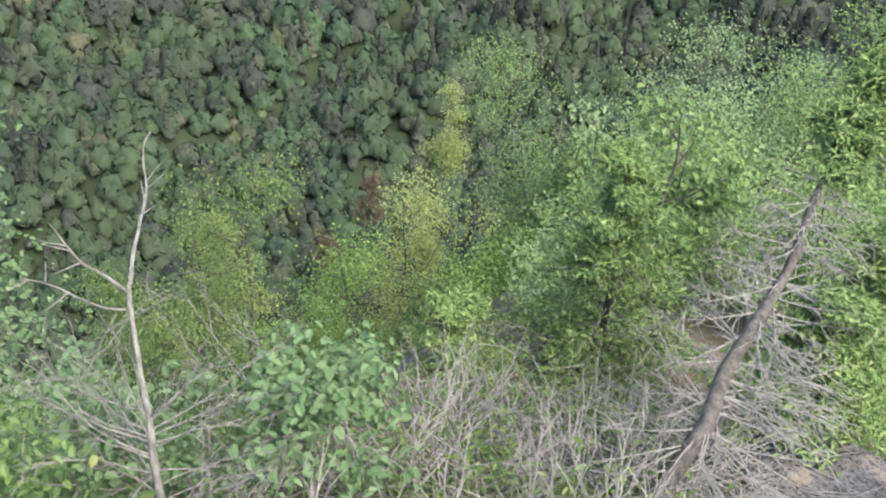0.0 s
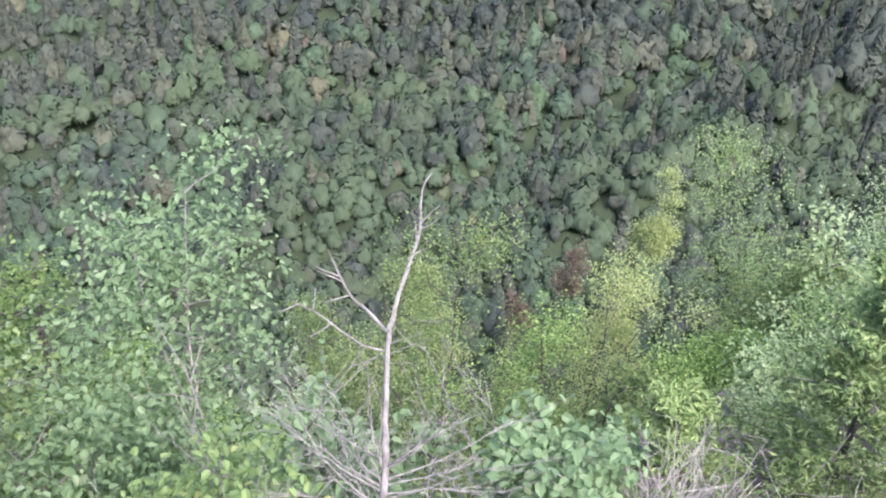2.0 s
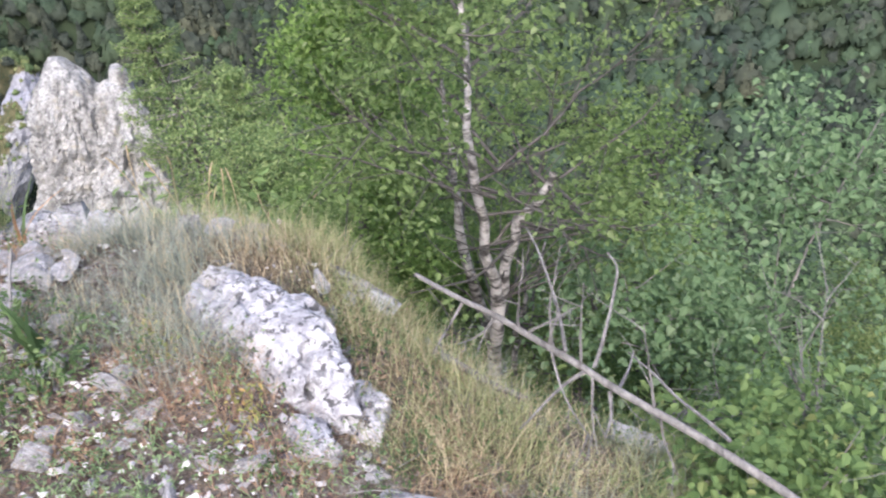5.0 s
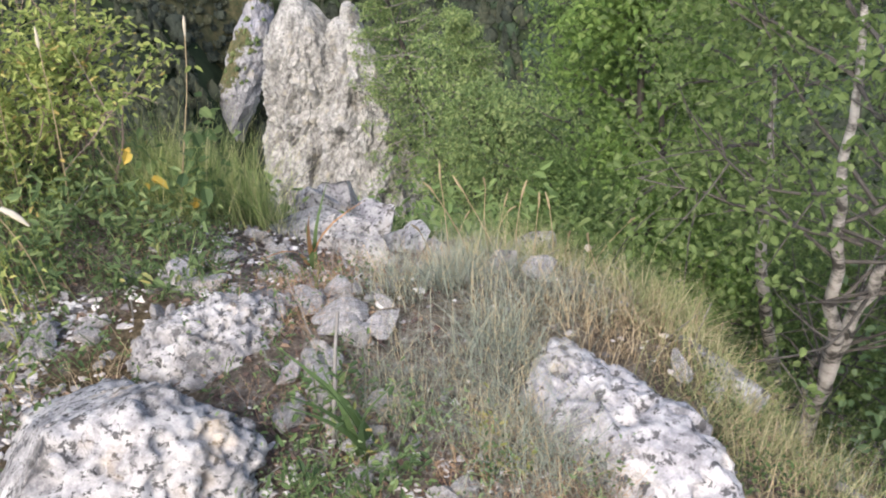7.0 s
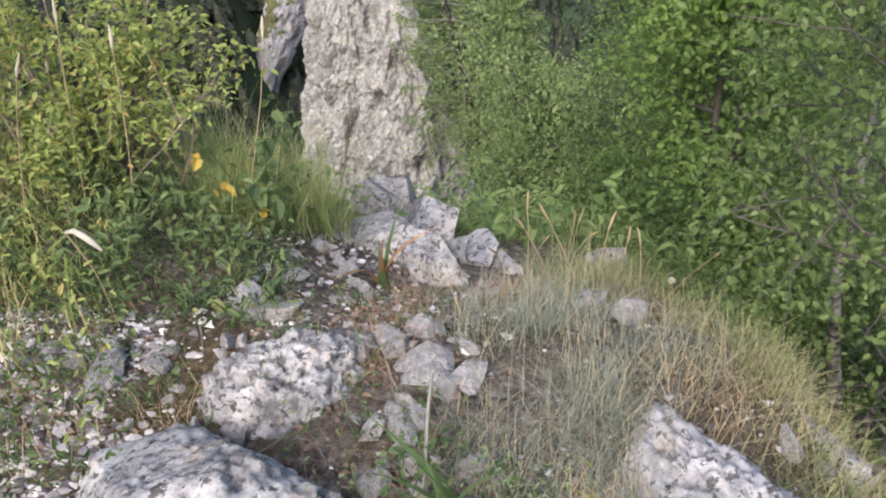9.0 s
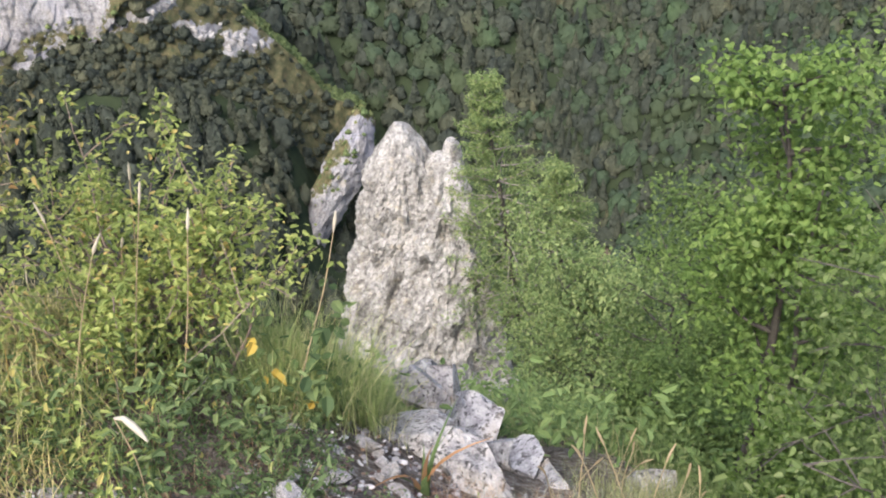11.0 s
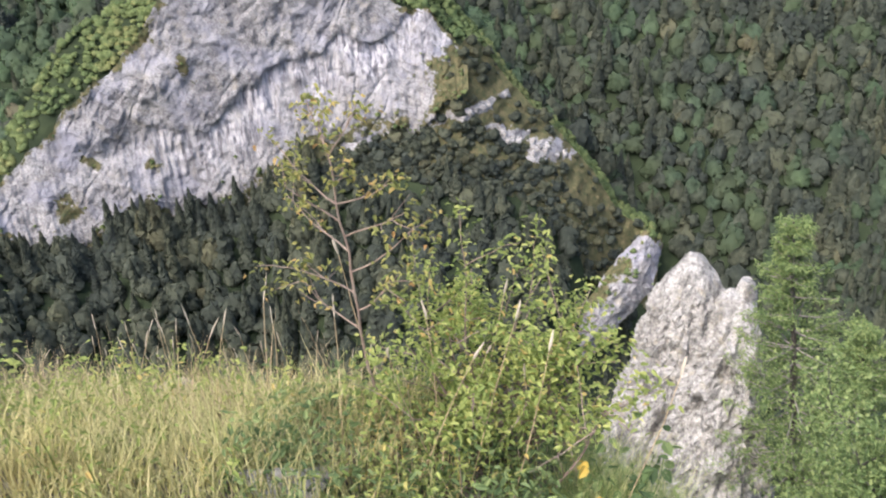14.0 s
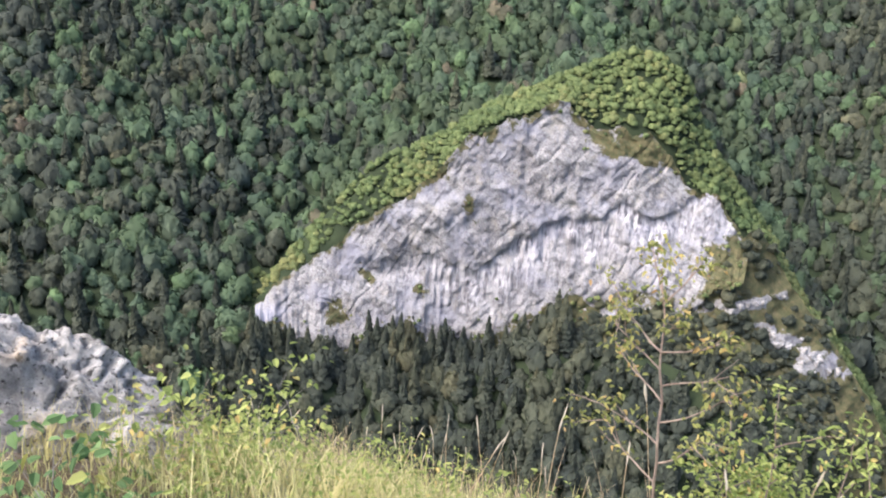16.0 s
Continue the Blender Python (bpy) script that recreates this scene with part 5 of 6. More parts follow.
    for r, n in ((20, 3), (28, 6), (38, 8), (52, 10), (72, 12), (95, 14), (120, 16)):
        for a in np.linspace(-80, 30, int(n * 1.6)) + rng.normal(0, 2.5, int(n * 1.6)):
            q = r * rng.uniform(0.92, 1.1)
            if (r < 45 and -16 < a < 2) or (r < 35 and a < -30):
                continue
            x, y = q * math.sin(radians(a)), q * math.cos(radians(a))
            m = pose(x, y, on_land(x, y) - 0.2, 0, 0, rng.uniform(0, 360)) @ Matrix.Scale(rng.uniform(0.5, 0.8) * (0.6 + r / 55), 4)
            copy_thing(kinds[rng.choice([0, 3])], m).matrix_basis = m


slope_growth()
needle_tree("larch", "soft light-green larch behind the pinnacle", (0.05, 19.5, -14.4), 7.0, 2.3, SOFT_NEEDLE, 51, (-0.11, 0), 17, 8, True, needle=0.12)
needle_tree("larch", "soft green larch beside the taller one", (1.15, 18.6, -14.4), 5.6, 2.2, SOFT_NEEDLE, 58, (0.0, 0), 14, 8, True, needle=0.12)
for _at, _h, _w, _seed, _leaf, _n, _label in (
        ((0.85, 9.8, -7.6), 2.9, 1.5, 52, 0.055, 9000, "soft green bushy larch at the flank of the pinnacle"),
        ((1.25, 8.2, -6.4), 2.7, 1.2, 53, 0.05, 7000, "soft green bushy larch below the ridge")):
    leafy_tree("larch", _label, _at, _h, _w, SOFT_NEEDLE, _seed, BARK, _leaf, _n, 2, 0.12, (-0.06, 0), 16, None, 0.17, 0.7, category="conifer")
needle_tree("spruce_bush", "low bright green spruce on the slope", (4.1, 1.0, -3.6), 1.5, 0.9, NEEDLE, 54, (0.1, 0), 9, 10, False, needle=0.05)
needle_tree("leaning_spruce", "leaning spruce with bare grey lower branches", (2.3, -0.21, -1.4), 2.8, 0.58, NEEDLE, 55, (0, 0), 30, 8, False, dead_below=0.72, needle=0.05, stem=[(2.28, -0.2, -1.45), (2.55, -0.28, -1.2), (2.8, -0.35, -1.14), (3.24, -0.53, -1.1), (3.71, -0.68, -1.0), (4.16, -0.87, -0.81), (4.63, -1.04, -0.53), (4.95, -1.2, -0.3)])
needle_tree("spruce_bush", "green spruce growing behind the leaning trunk", (4.6, 0.1, -3.2), 2.0, 0.95, NEEDLE, 57, (0.1, 0), 11, 10, False, needle=0.06)
needle_tree("spruce_bush", "low spruce boughs in front of the rock slab", (3.3, -0.95, -1.9), 1.0, 0.7, NEEDLE, 59, (0.1, 0), 8, 10, False, needle=0.05)
needle_tree("spruce_bush", "green spruce boughs beside the leaning trunk", (3.75, -1.3, -2.3), 1.5, 0.8, NEEDLE, 56, (0.1, 0), 9, 10, False, needle=0.055)

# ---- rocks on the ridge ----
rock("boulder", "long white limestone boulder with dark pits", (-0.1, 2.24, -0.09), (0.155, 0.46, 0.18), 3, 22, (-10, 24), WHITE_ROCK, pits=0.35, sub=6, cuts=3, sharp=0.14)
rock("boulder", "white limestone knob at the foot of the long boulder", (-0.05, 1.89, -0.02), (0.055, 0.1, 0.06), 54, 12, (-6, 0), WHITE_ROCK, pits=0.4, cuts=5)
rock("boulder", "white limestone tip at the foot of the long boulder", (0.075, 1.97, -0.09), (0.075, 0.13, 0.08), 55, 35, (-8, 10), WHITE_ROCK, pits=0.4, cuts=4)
rock("boulder", "rounded pitted grey-white limestone boulder", (-0.9, 2.62, -0.16), (0.24, 0.21, 0.22), 5, 20, (0, 0), pits=0.35, sub=6, cuts=1, sharp=0.1, lumps=0.15)
rock("boulder", "broad grey limestone boulder beside the pitted one", (-1.03, 2.27, 0.06), (0.33, 0.24, 0.2), 6, -15, (5, -10), pits=0.2, sub=6, cuts=5, sharp=0.12)
rock("boulder", "pale broken limestone block on the crest of the ridge", (-0.87, 3.6, -0.75), (0.24, 0.17, 0.16), 7, -38, (-12, 0), sharp=0.3, cuts=12, broken=True)
rock("boulder", "pale broken limestone block on the crest of the ridge", (-0.62, 3.44, -0.7), (0.16, 0.13, 0.13), 8, -38, (-20, 0), sharp=0.4, cuts=11, broken=True)
rock("boulder", "flat pale limestone stone in the soil", (-1.12, 3.2, -0.38), (0.14, 0.09, 0.06), 19, 15, (-15, 0), sharp=0.4, cuts=9, broken=True)
_rg = np.random.default_rng(44)
for _k in range(9):
    _u = _k / 8
    _w = 0.62 + 0.4 * _u
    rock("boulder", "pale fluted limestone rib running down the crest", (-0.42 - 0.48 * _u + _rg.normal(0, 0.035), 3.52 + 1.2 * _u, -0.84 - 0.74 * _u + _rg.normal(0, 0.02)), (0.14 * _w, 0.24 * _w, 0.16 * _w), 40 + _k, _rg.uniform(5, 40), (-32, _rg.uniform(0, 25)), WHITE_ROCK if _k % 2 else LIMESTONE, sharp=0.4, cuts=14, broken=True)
rock("boulder", "white limestone lump below the crest", (-0.03, 3.7, -1.04), (0.09, 0.11, 0.11), 48, 30, (-20, 0), cuts=10, broken=True)
rock("boulder", "white limestone lump in the dry grass", (-0.22, 2.95, on_land(-0.22, 2.95) + 0.02), (0.06, 0.06, 0.07), 49, 30, cuts=10, broken=True)
rock("boulder", "white limestone rib beside the birch", (0.2, 2.5, on_land(0.2, 2.5) + 0.0), (0.15, 0.06, 0.06), 50, -35, cuts=10, broken=True)
rock("boulder", "low grey limestone outcrop in the grass", (-2.02, 2.93, -0.12), (0.38, 0.26, 0.2), 11, 30, (0, 0))
rock("boulder", "grey limestone outcrop at the edge of the ridge", (-3.72, 2.47, -0.05), (0.5, 0.38, 0.5), 12, 40, (0, 24), WEATHERED, sharp=0.3, pits=0.25, sub=6, cuts=9)
rock("boulder", "weathered grey limestone below the outcrop", (-3.3, 2.62, -0.2), (0.3, 0.36, 0.36), 18, 20, (0, 15), WEATHERED, sharp=0.3, pits=0.25, cuts=9)
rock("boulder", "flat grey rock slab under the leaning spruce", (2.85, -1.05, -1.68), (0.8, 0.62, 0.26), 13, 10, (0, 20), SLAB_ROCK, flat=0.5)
rock("boulder", "small pale stone at the edge of the meadow", (-4.3, 5.05, -2.0), (0.24, 0.16, 0.13), 14, 25)
rock("boulder", "white limestone lump at the foot of the birch", (0.55, 3.15, on_land(0.55, 3.15) + 0.0), (0.16, 0.1, 0.09), 15, 25)
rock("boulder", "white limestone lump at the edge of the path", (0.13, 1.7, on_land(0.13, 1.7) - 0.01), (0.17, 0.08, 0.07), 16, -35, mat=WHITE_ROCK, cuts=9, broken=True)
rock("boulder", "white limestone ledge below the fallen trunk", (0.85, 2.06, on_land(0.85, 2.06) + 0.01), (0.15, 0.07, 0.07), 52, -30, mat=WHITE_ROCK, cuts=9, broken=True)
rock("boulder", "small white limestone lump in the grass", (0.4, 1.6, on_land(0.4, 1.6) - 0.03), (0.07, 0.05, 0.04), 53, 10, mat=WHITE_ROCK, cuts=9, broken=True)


def cross_points(rng, n, x0, x1, y0, y1):
    x, y = rng.uniform(x0, x1, n), rng.uniform(y0, y1, n)
    bare = (y > 3.4) & (y < 4.8) & (np.abs(x + 0.45 + 0.4 * (y - 3.6)) < 0.13)
    x, y = x[~bare], y[~bare]
    return np.stack([x, y, land(x, y)], 1)


# ---- grass, herbs and loose stones ----
def tufts(rng, name, label, centres, per, spread, height, width, mat, lean=0.4, way=(0, 0), category="grass"):
    """Grass tufts, all of one kind, as one mesh."""
    c = np.repeat(centres, per, 0)
    d = rng.normal(0, 1, (len(c), 2)) * spread
    x, y = c[:, 0] + d[:, 0], c[:, 1] + d[:, 1]
    P = np.stack([x, y, land(x, y) - 0.01], 1)
    size = np.repeat(rng.uniform(0.65, 1.2, len(centres)), per) * height
    V, Q, T = blades(rng, P, size, width, lean, 5, way)
    sh = Shape().add(V, Q)
    sh.F.setdefault(3, []).append(T)
    ob = part(name, sh, mat)
    return tagged(ob, label, category, kind="stuff")


def grasses():
    rng = np.random.default_rng(61)

    def spots(n, x0, x1, y0, y1, patch=0.0, seed=0):
        P = cross_points(rng, n * 2, x0, x1, y0, y1)
        return P[np.argsort(-fbm(P * (1, 1, 0), 0.8, 2, seed) * patch + rng.normal(0, 0.3, len(P)))[:n]]

    tufts(rng, "fescue", "blue-grey fescue tufts on the rocky crest", np.concatenate([spots(30, -0.56, -0.24, 2.32, 2.95), spots(13, -0.36, -0.17, 2.1, 2.4), spots(4, -0.25, 0.0, 2.5, 2.8), spots(12, 0.1, 0.9, 1.5, 2.5, 1, 15)]), 90, 0.045, 0.145, 0.0021, FESCUE, 0.7)
    tufts(rng, "dry_grass", "straw-coloured dry grass on the ridge", np.concatenate([spots(40, 0.1, 0.7, 1.7, 2.75, 1, 1), spots(11, -0.12, 0.12, 2.42, 2.75), spots(9, -0.4, 0.2, 2.8, 3.3, 1, 2), spots(4, -1.5, -0.9, 1.9, 2.6, 1, 3)]), 50, 0.045, 0.13, 0.0024, DRY, 0.8)
    tufts(rng, "rusty_grass", "rusty withered grass between the stones", np.concatenate([spots(18, -0.36, -0.1, 1.98, 2.3, 1, 11), spots(42, -0.65, 0.25, 1.6, 2.2, 1, 18), spots(20, -0.1, 0.6, 2.1, 2.9, 1, 16), spots(26, -1.5, -0.6, 2.1, 3.2, 1, 12), spots(14, -0.7, -0.35, 2.9, 3.3, 1, 13)]), 34, 0.035, 0.095, 0.0018, RUST_GRASS, 0.95)
    tufts(rng, "green_grass", "yellow-green grass on the right flank of the ridge", np.concatenate([spots(62, 0.1, 1.1, 1.3, 2.7, 1, 4), spots(44, 0.05, 0.55, 2.2, 3.1, 1, 17), spots(26, -1.3, -0.85, 3.3, 4.0), spots(24, -0.3, 0.1, 3.0, 3.7, 1, 5)]), 70, 0.055, 0.14, 0.0026, GREEN_GRASS, 0.7)
    tufts(rng, "meadow_grass", "green and yellow meadow grass on the left of the ridge", np.concatenate([spots(300, -4.6, -1.6, 2.5, 5.4, 1, 6), spots(70, -2.5, -1.3, 2.7, 3.8, 1, 8), spots(60, -4.5, -2.2, 1.6, 3.0, 1, 8), spots(14, -2.6, -1.7, 1.9, 2.7)]), 38, 0.08, 0.21, 0.0052, MEADOW_GRASS, 0.55)
    tufts(rng, "dry_grass", "dry straw stems among the meadow grass", np.concatenate([spots(180, -4.6, -1.7, 2.6, 5.4, 1, 7)]), 26, 0.08, 0.29, 0.0042, DRY, 0.45)
    tufts(rng, "crest_grass", "fine yellow-green grass tuft before the pinnacle", np.concatenate([spots(46, -1.25, -0.97, 3.42, 3.85)]), 80, 0.05, 0.34, 0.0032, CREST_GRASS, 0.5)
    tufts(rng, "slope_grass", "long grass on the steep slope below the ridge", np.concatenate([spots(90, 0.8, 3.4, -1.2, 3.4), spots(70, -1.6, 0.8, 3.8, 7.0), spots(50, -5, -1.6, 4.5, 7)]), 40, 0.1, 0.26, 0.004, GREEN_GRASS, 0.5)


grasses()


def herb_patch(rng, name, label, P, leaf, mat, up=0.12, per=14, spread=0.05):
    """Low leafy herbs as one mesh: short stems with leaves."""
    sh, L = Shape(), []
    for p in P:
        for _ in range(3):
            b = limb(rng, p, rng.normal(size=3) * 0.45 + np.array([0, 0, 1]), up * rng.uniform(0.5, 1.2), 0.25, 0.1, 4)
            sh.add(*tube(b, 0.0012, 3))
            q = b[rng.integers(1, 4, per // 3 + 1)] + rng.normal(0, spread * 0.5, (per // 3 + 1, 3))
            L.append(q)
    V, F = leaves(rng, np.concatenate(L), leaf, 0.1, 0.48)
    sh.add(V, F)
    return tagged(part(name, sh, mat), label, "herbs", kind="stuff")


def herbs():
    rng = np.random.default_rng(62)
    herb_patch(rng, "ground_herbs", "low green herbs among the stones", np.concatenate([cross_points(rng, 130, -1.9, -0.5, 1.9, 3.1), cross_points(rng, 110, -1.7, -0.95, 2.85, 3.3), cross_points(rng, 60, -0.8, 0.1, 1.4, 2.2), cross_points(rng, 110, 0.1, 1.0, 1.3, 2.9)]), 0.012, HERB, 0.06, 33, 0.05)
    herb_patch(rng, "weeds", "feathery green herbs among the gravel", np.concatenate([np.array([(x, y, on_land(x, y)) for x, y in ((-0.2, 2.05), (-0.22, 2.02), (-0.19, 2.08), (-0.32, 1.92), (-0.3, 1.9), (-0.35, 1.93), (-0.07, 1.8), (-0.04, 1.78), (-0.1, 1.77), (0.0, 1.8))]), cross_points(rng, 56, -0.8, -0.35, 1.7, 2.35), cross_points(rng, 18, -0.5, 0.1, 1.6, 1.95)]), 0.011, PALE_LEAF, 0.06, 42, 0.07)
    herb_patch(rng, "weeds", "yellow-green herbs beside the long boulder", np.array([(x, y, on_land(x, y)) for x, y in ((-0.34, 2.29), (-0.33, 2.28), (-0.3, 2.2), (-0.18, 2.0), (-0.15, 1.98), (-0.2, 1.9), (-0.57, 2.25), (-0.45, 1.8))]), 0.015, CURLED_LEAF, 0.06, 24, 0.04)
    herb_patch(rng, "weeds", "leafy green weeds between the boulders", np.concatenate([cross_points(rng, 9, -0.72, -0.5, 2.1, 2.45), cross_points(rng, 16, -1.5, -1.15, 2.2, 2.75)]), 0.019, HERB, 0.13, 33, 0.05)
    herb_patch(rng, "weeds", "tall green weeds at the foot of the rose bush", cross_points(rng, 150, -2.1, -1.0, 2.85, 3.8), 0.03, WEED_LEAF, 0.17, 18)
    herb_patch(rng, "weeds", "leafy weeds in the meadow grass", cross_points(rng, 200, -4.4, -1.3, 2.3, 5.2), 0.024, ROSE_LEAF, 0.22, 18)
    herb_patch(rng, "weeds", "tall leafy weeds in the meadow grass", cross_points(rng, 110, -3.2, -1.3, 2.6, 4.0), 0.022, ROSE_LEAF, 0.26, 24)
    herb_patch(rng, "weeds", "leafy undergrowth on the slope", np.concatenate([cross_points(rng, 190, 1.0, 3.6, 0.9, 3.6), cross_points(rng, 150, 1.9, 4.2, -0.3, 0.9), cross_points(rng, 170, 4.0, 7.5, 0.0, 3.5), cross_points(rng, 260, 0.1, 1.6, 3.3, 6.0)]), 0.046, BIRCH_LEAF, 0.26, 21, 0.1)
    herb_patch(rng, "weeds", "leafy undergrowth below the crest", cross_points(rng, 260, -2.2, 0.4, 4.0, 8.0), 0.06, MID_LEAF, 0.3, 18, 0.12)


herbs()


def stones():
    rng = np.random.default_rng(63)
    kinds = [rock_mesh("stone", (1, rng.uniform(0.6, 1), rng.uniform(0.45, 0.75)), 20 + k, 3, 0.3, 0.15, 0.0, 0.0, 13, True) for k in range(8)]
    for k, m in enumerate(kinds):
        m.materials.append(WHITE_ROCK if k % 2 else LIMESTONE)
    zones = [(60, -1.6, -0.5, 1.95, 2.9, 0.012, 0.035), (26, -0.75, 0.1, 1.4, 2.3, 0.01, 0.03), (44, -1.2, -0.4, 2.75, 3.6, 0.015, 0.045), (14, 0.1, 0.7, 2.4, 3.3, 0.02, 0.05)]
    first = None
    for n, x0, x1, y0, y1, a, b in zones:
        for x, y, z in cross_points(rng, n, x0, x1, y0, y1):
            ob = new("stone", kinds[rng.integers(8)])
            f = rng.uniform(a, b)
            ob.matrix_basis = pose(x, y, z + f * 0.25, rng.uniform(-20, 20), rng.uniform(-20, 20), rng.uniform(0, 360)) @ Matrix.Scale(f, 4)
            tagged(ob, "small white limestone stone lying on the ridge", "stone", "loose stones")
    V0, F0 = ICO[1]
    sh = Shape()
    chips = leaf_material("gravel", [(0.0, (0.07, 0.06, 0.055)), (0.45, (0.25, 0.235, 0.23)), (0.7, (0.44, 0.42, 0.42)), (1.0, (0.62, 0.6, 0.6))], 0, 0.9)
    for x, y, z in np.concatenate([cross_points(rng, 1500, -1.6, -1.2, 2.35, 2.9), cross_points(rng, 500, -1.75, -1.1, 2.0, 2.8), cross_points(rng, 800, -1.6, 0.1, 1.2, 3.0), cross_points(rng, 800, -1.15, -0.5, 2.7, 3.5), cross_points(rng, 1100, -0.75, -0.05, 1.55, 2.3)]):
        sh.add(V0 * rng.uniform(0.35, 1.3, (len(V0), 1)) * (0.004 + 0.011 * rng.uniform() ** 2.5) * (1.2, 0.9, 0.55) + (x, y, z + 0.002), F0)
    tagged(part("gravel", sh, chips), "white limestone gravel and chips on the bare soil", "gravel", kind="stuff")
    for x, y, f in ((-0.71, 2.48, 0.04), (-0.66, 2.5, 0.045), (-0.68, 2.72, 0.045), (-0.6, 2.62, 0.05), (-0.55, 2.6, 0.035), (-0.98, 2.9, 0.055), (-1.05, 2.93, 0.03), (-1.36, 2.74, 0.03), (-0.13, 2.88, 0.045), (-0.63, 2.34, 0.03), (-0.58, 2.28, 0.035), (-0.7, 2.36, 0.04), (-1.3, 2.7, 0.055), (-1.18, 2.72, 0.035), (-1.03, 2.95, 0.07), (-0.95, 3.1, 0.04), (-0.6, 2.66, 0.06), (-0.52, 2.62, 0.045), (-0.63, 2.51, 0.04), (-0.71, 2.49, 0.035), (-0.57, 2.58, 0.035), (-0.53, 2.6, 0.03), (-0.64, 2.39, 0.03), (-0.53, 2.38, 0.03), (-1.27, 2.68, 0.035), (-0.57, 2.2, 0.03), (-0.42, 2.13, 0.034), (-0.385, 2.155, 0.028), (-0.345, 2.03, 0.03), (-0.375, 2.01, 0.02), (-0.481, 2.06, 0.026), (-0.545, 2.23, 0.03), (-0.57, 2.19, 0.02), (-0.561, 1.98, 0.042), (-0.551, 2.04, 0.03), (-0.645, 2.53, 0.03), (-0.41, 1.96, 0.022), (-0.25, 1.86, 0.025), (-0.18, 1.84, 0.03), (-0.33, 1.8, 0.026), (-0.47, 1.88, 0.024), (0.09, 2.45, 0.04), (0.15, 2.41, 0.035), (0.08, 2.3, 0.03), (0.42, 2.85, 0.04)):
        ob = new("stone", kinds[int(abs(x * 100)) % 8])
        ob.matrix_basis = pose(x, y, on_land(x, y) + f * 0.4, 0, 0, x * 900) @ Matrix.Scale(f * 1.25, 4)
        tagged(ob, "white limestone stone half sunk in the soil", "stone", "loose stones")

    # withered leaves on the soil
    P = np.concatenate([cross_points(rng, 2300, -1.8, -0.4, 2.0, 3.5), cross_points(rng, 1500, -0.8, 0.3, 1.5, 2.4)])
    V, F = leaves(rng, P + (0, 0, 0.004), 0.019, 0.0, 0.6)
    tagged(part("leaf_litter", Shape().add(V, F), LITTER), "brown withered leaves on the soil", "litter", kind="stuff")
    sh = Shape()
    for p in cross_points(rng, 160, -1.8, 0.2, 1.5, 3.4):
        sh.add(*tube(limb(rng, p + (0, 0, 0.01), rng.normal(size=3) * (1, 1, 0.15), rng.uniform(0.05, 0.16), 0.25, 0, 5), np.linspace(0.0018, 0.0009, 5), 4))
    tagged(part("fallen_twigs", sh, TWIG), "thin dead twigs lying on the soil", "twigs", kind="stuff")


LITTER = leaf_material("leaf_litter", [(0.0, (0.06, 0.04, 0.032)), (0.6, (0.17, 0.115, 0.08)), (1.0, (0.36, 0.24, 0.14))], 0.1, 0.7)
stones()


# ---- the rose bush and its neighbours ----
def rose_bush():
    rng = np.random.default_rng(64)
    at = (-1.55, 3.62, on_land(-1.55, 3.62))
    ob = thing("rose_bush", "wild rose bush with small yellow-green leaves", "bush", at)
    L = []
    for k in range(30):
        a = rng.uniform(0, 6.283)
        b = limb(rng, (rng.normal(0, 0.1), rng.normal(0, 0.07), -0.05), (np.cos(a) * 0.62, np.sin(a) * 0.4, 1.0), rng.uniform(0.38, 0.66), 0.28, -0.08, 9)
        sh = Shape().add(*tube(b, np.linspace(0.006, 0.0018, 9), 5))
        for _ in range(5):
            q, u = near_on(rng, b, 0.3)
            c = limb(rng, q, rng.normal(size=3) + np.array([0, 0, 0.5]), rng.uniform(0.1, 0.24), 0.3, 0.1, 5)
            sh.add(*tube(c, np.linspace(0.0025, 0.001, 5), 4))
            L.append(c[2:])
        L.append(b[5:])
        part("stem", sh, ROSE_STEM, ob)
    L = np.concatenate(L)
    P = np.repeat(L, 15, 0) + rng.normal(0, 0.024, (len(L) * 15, 3))
    P = P[P[:, 2] > 0.24 + 0.1 * fbm(P, 0.25, 2, 6.0)]
    part("foliage", Shape().add(*leaves(rng, P, 0.023, 0.15, 0.55)), ROSE_LEAF, ob)


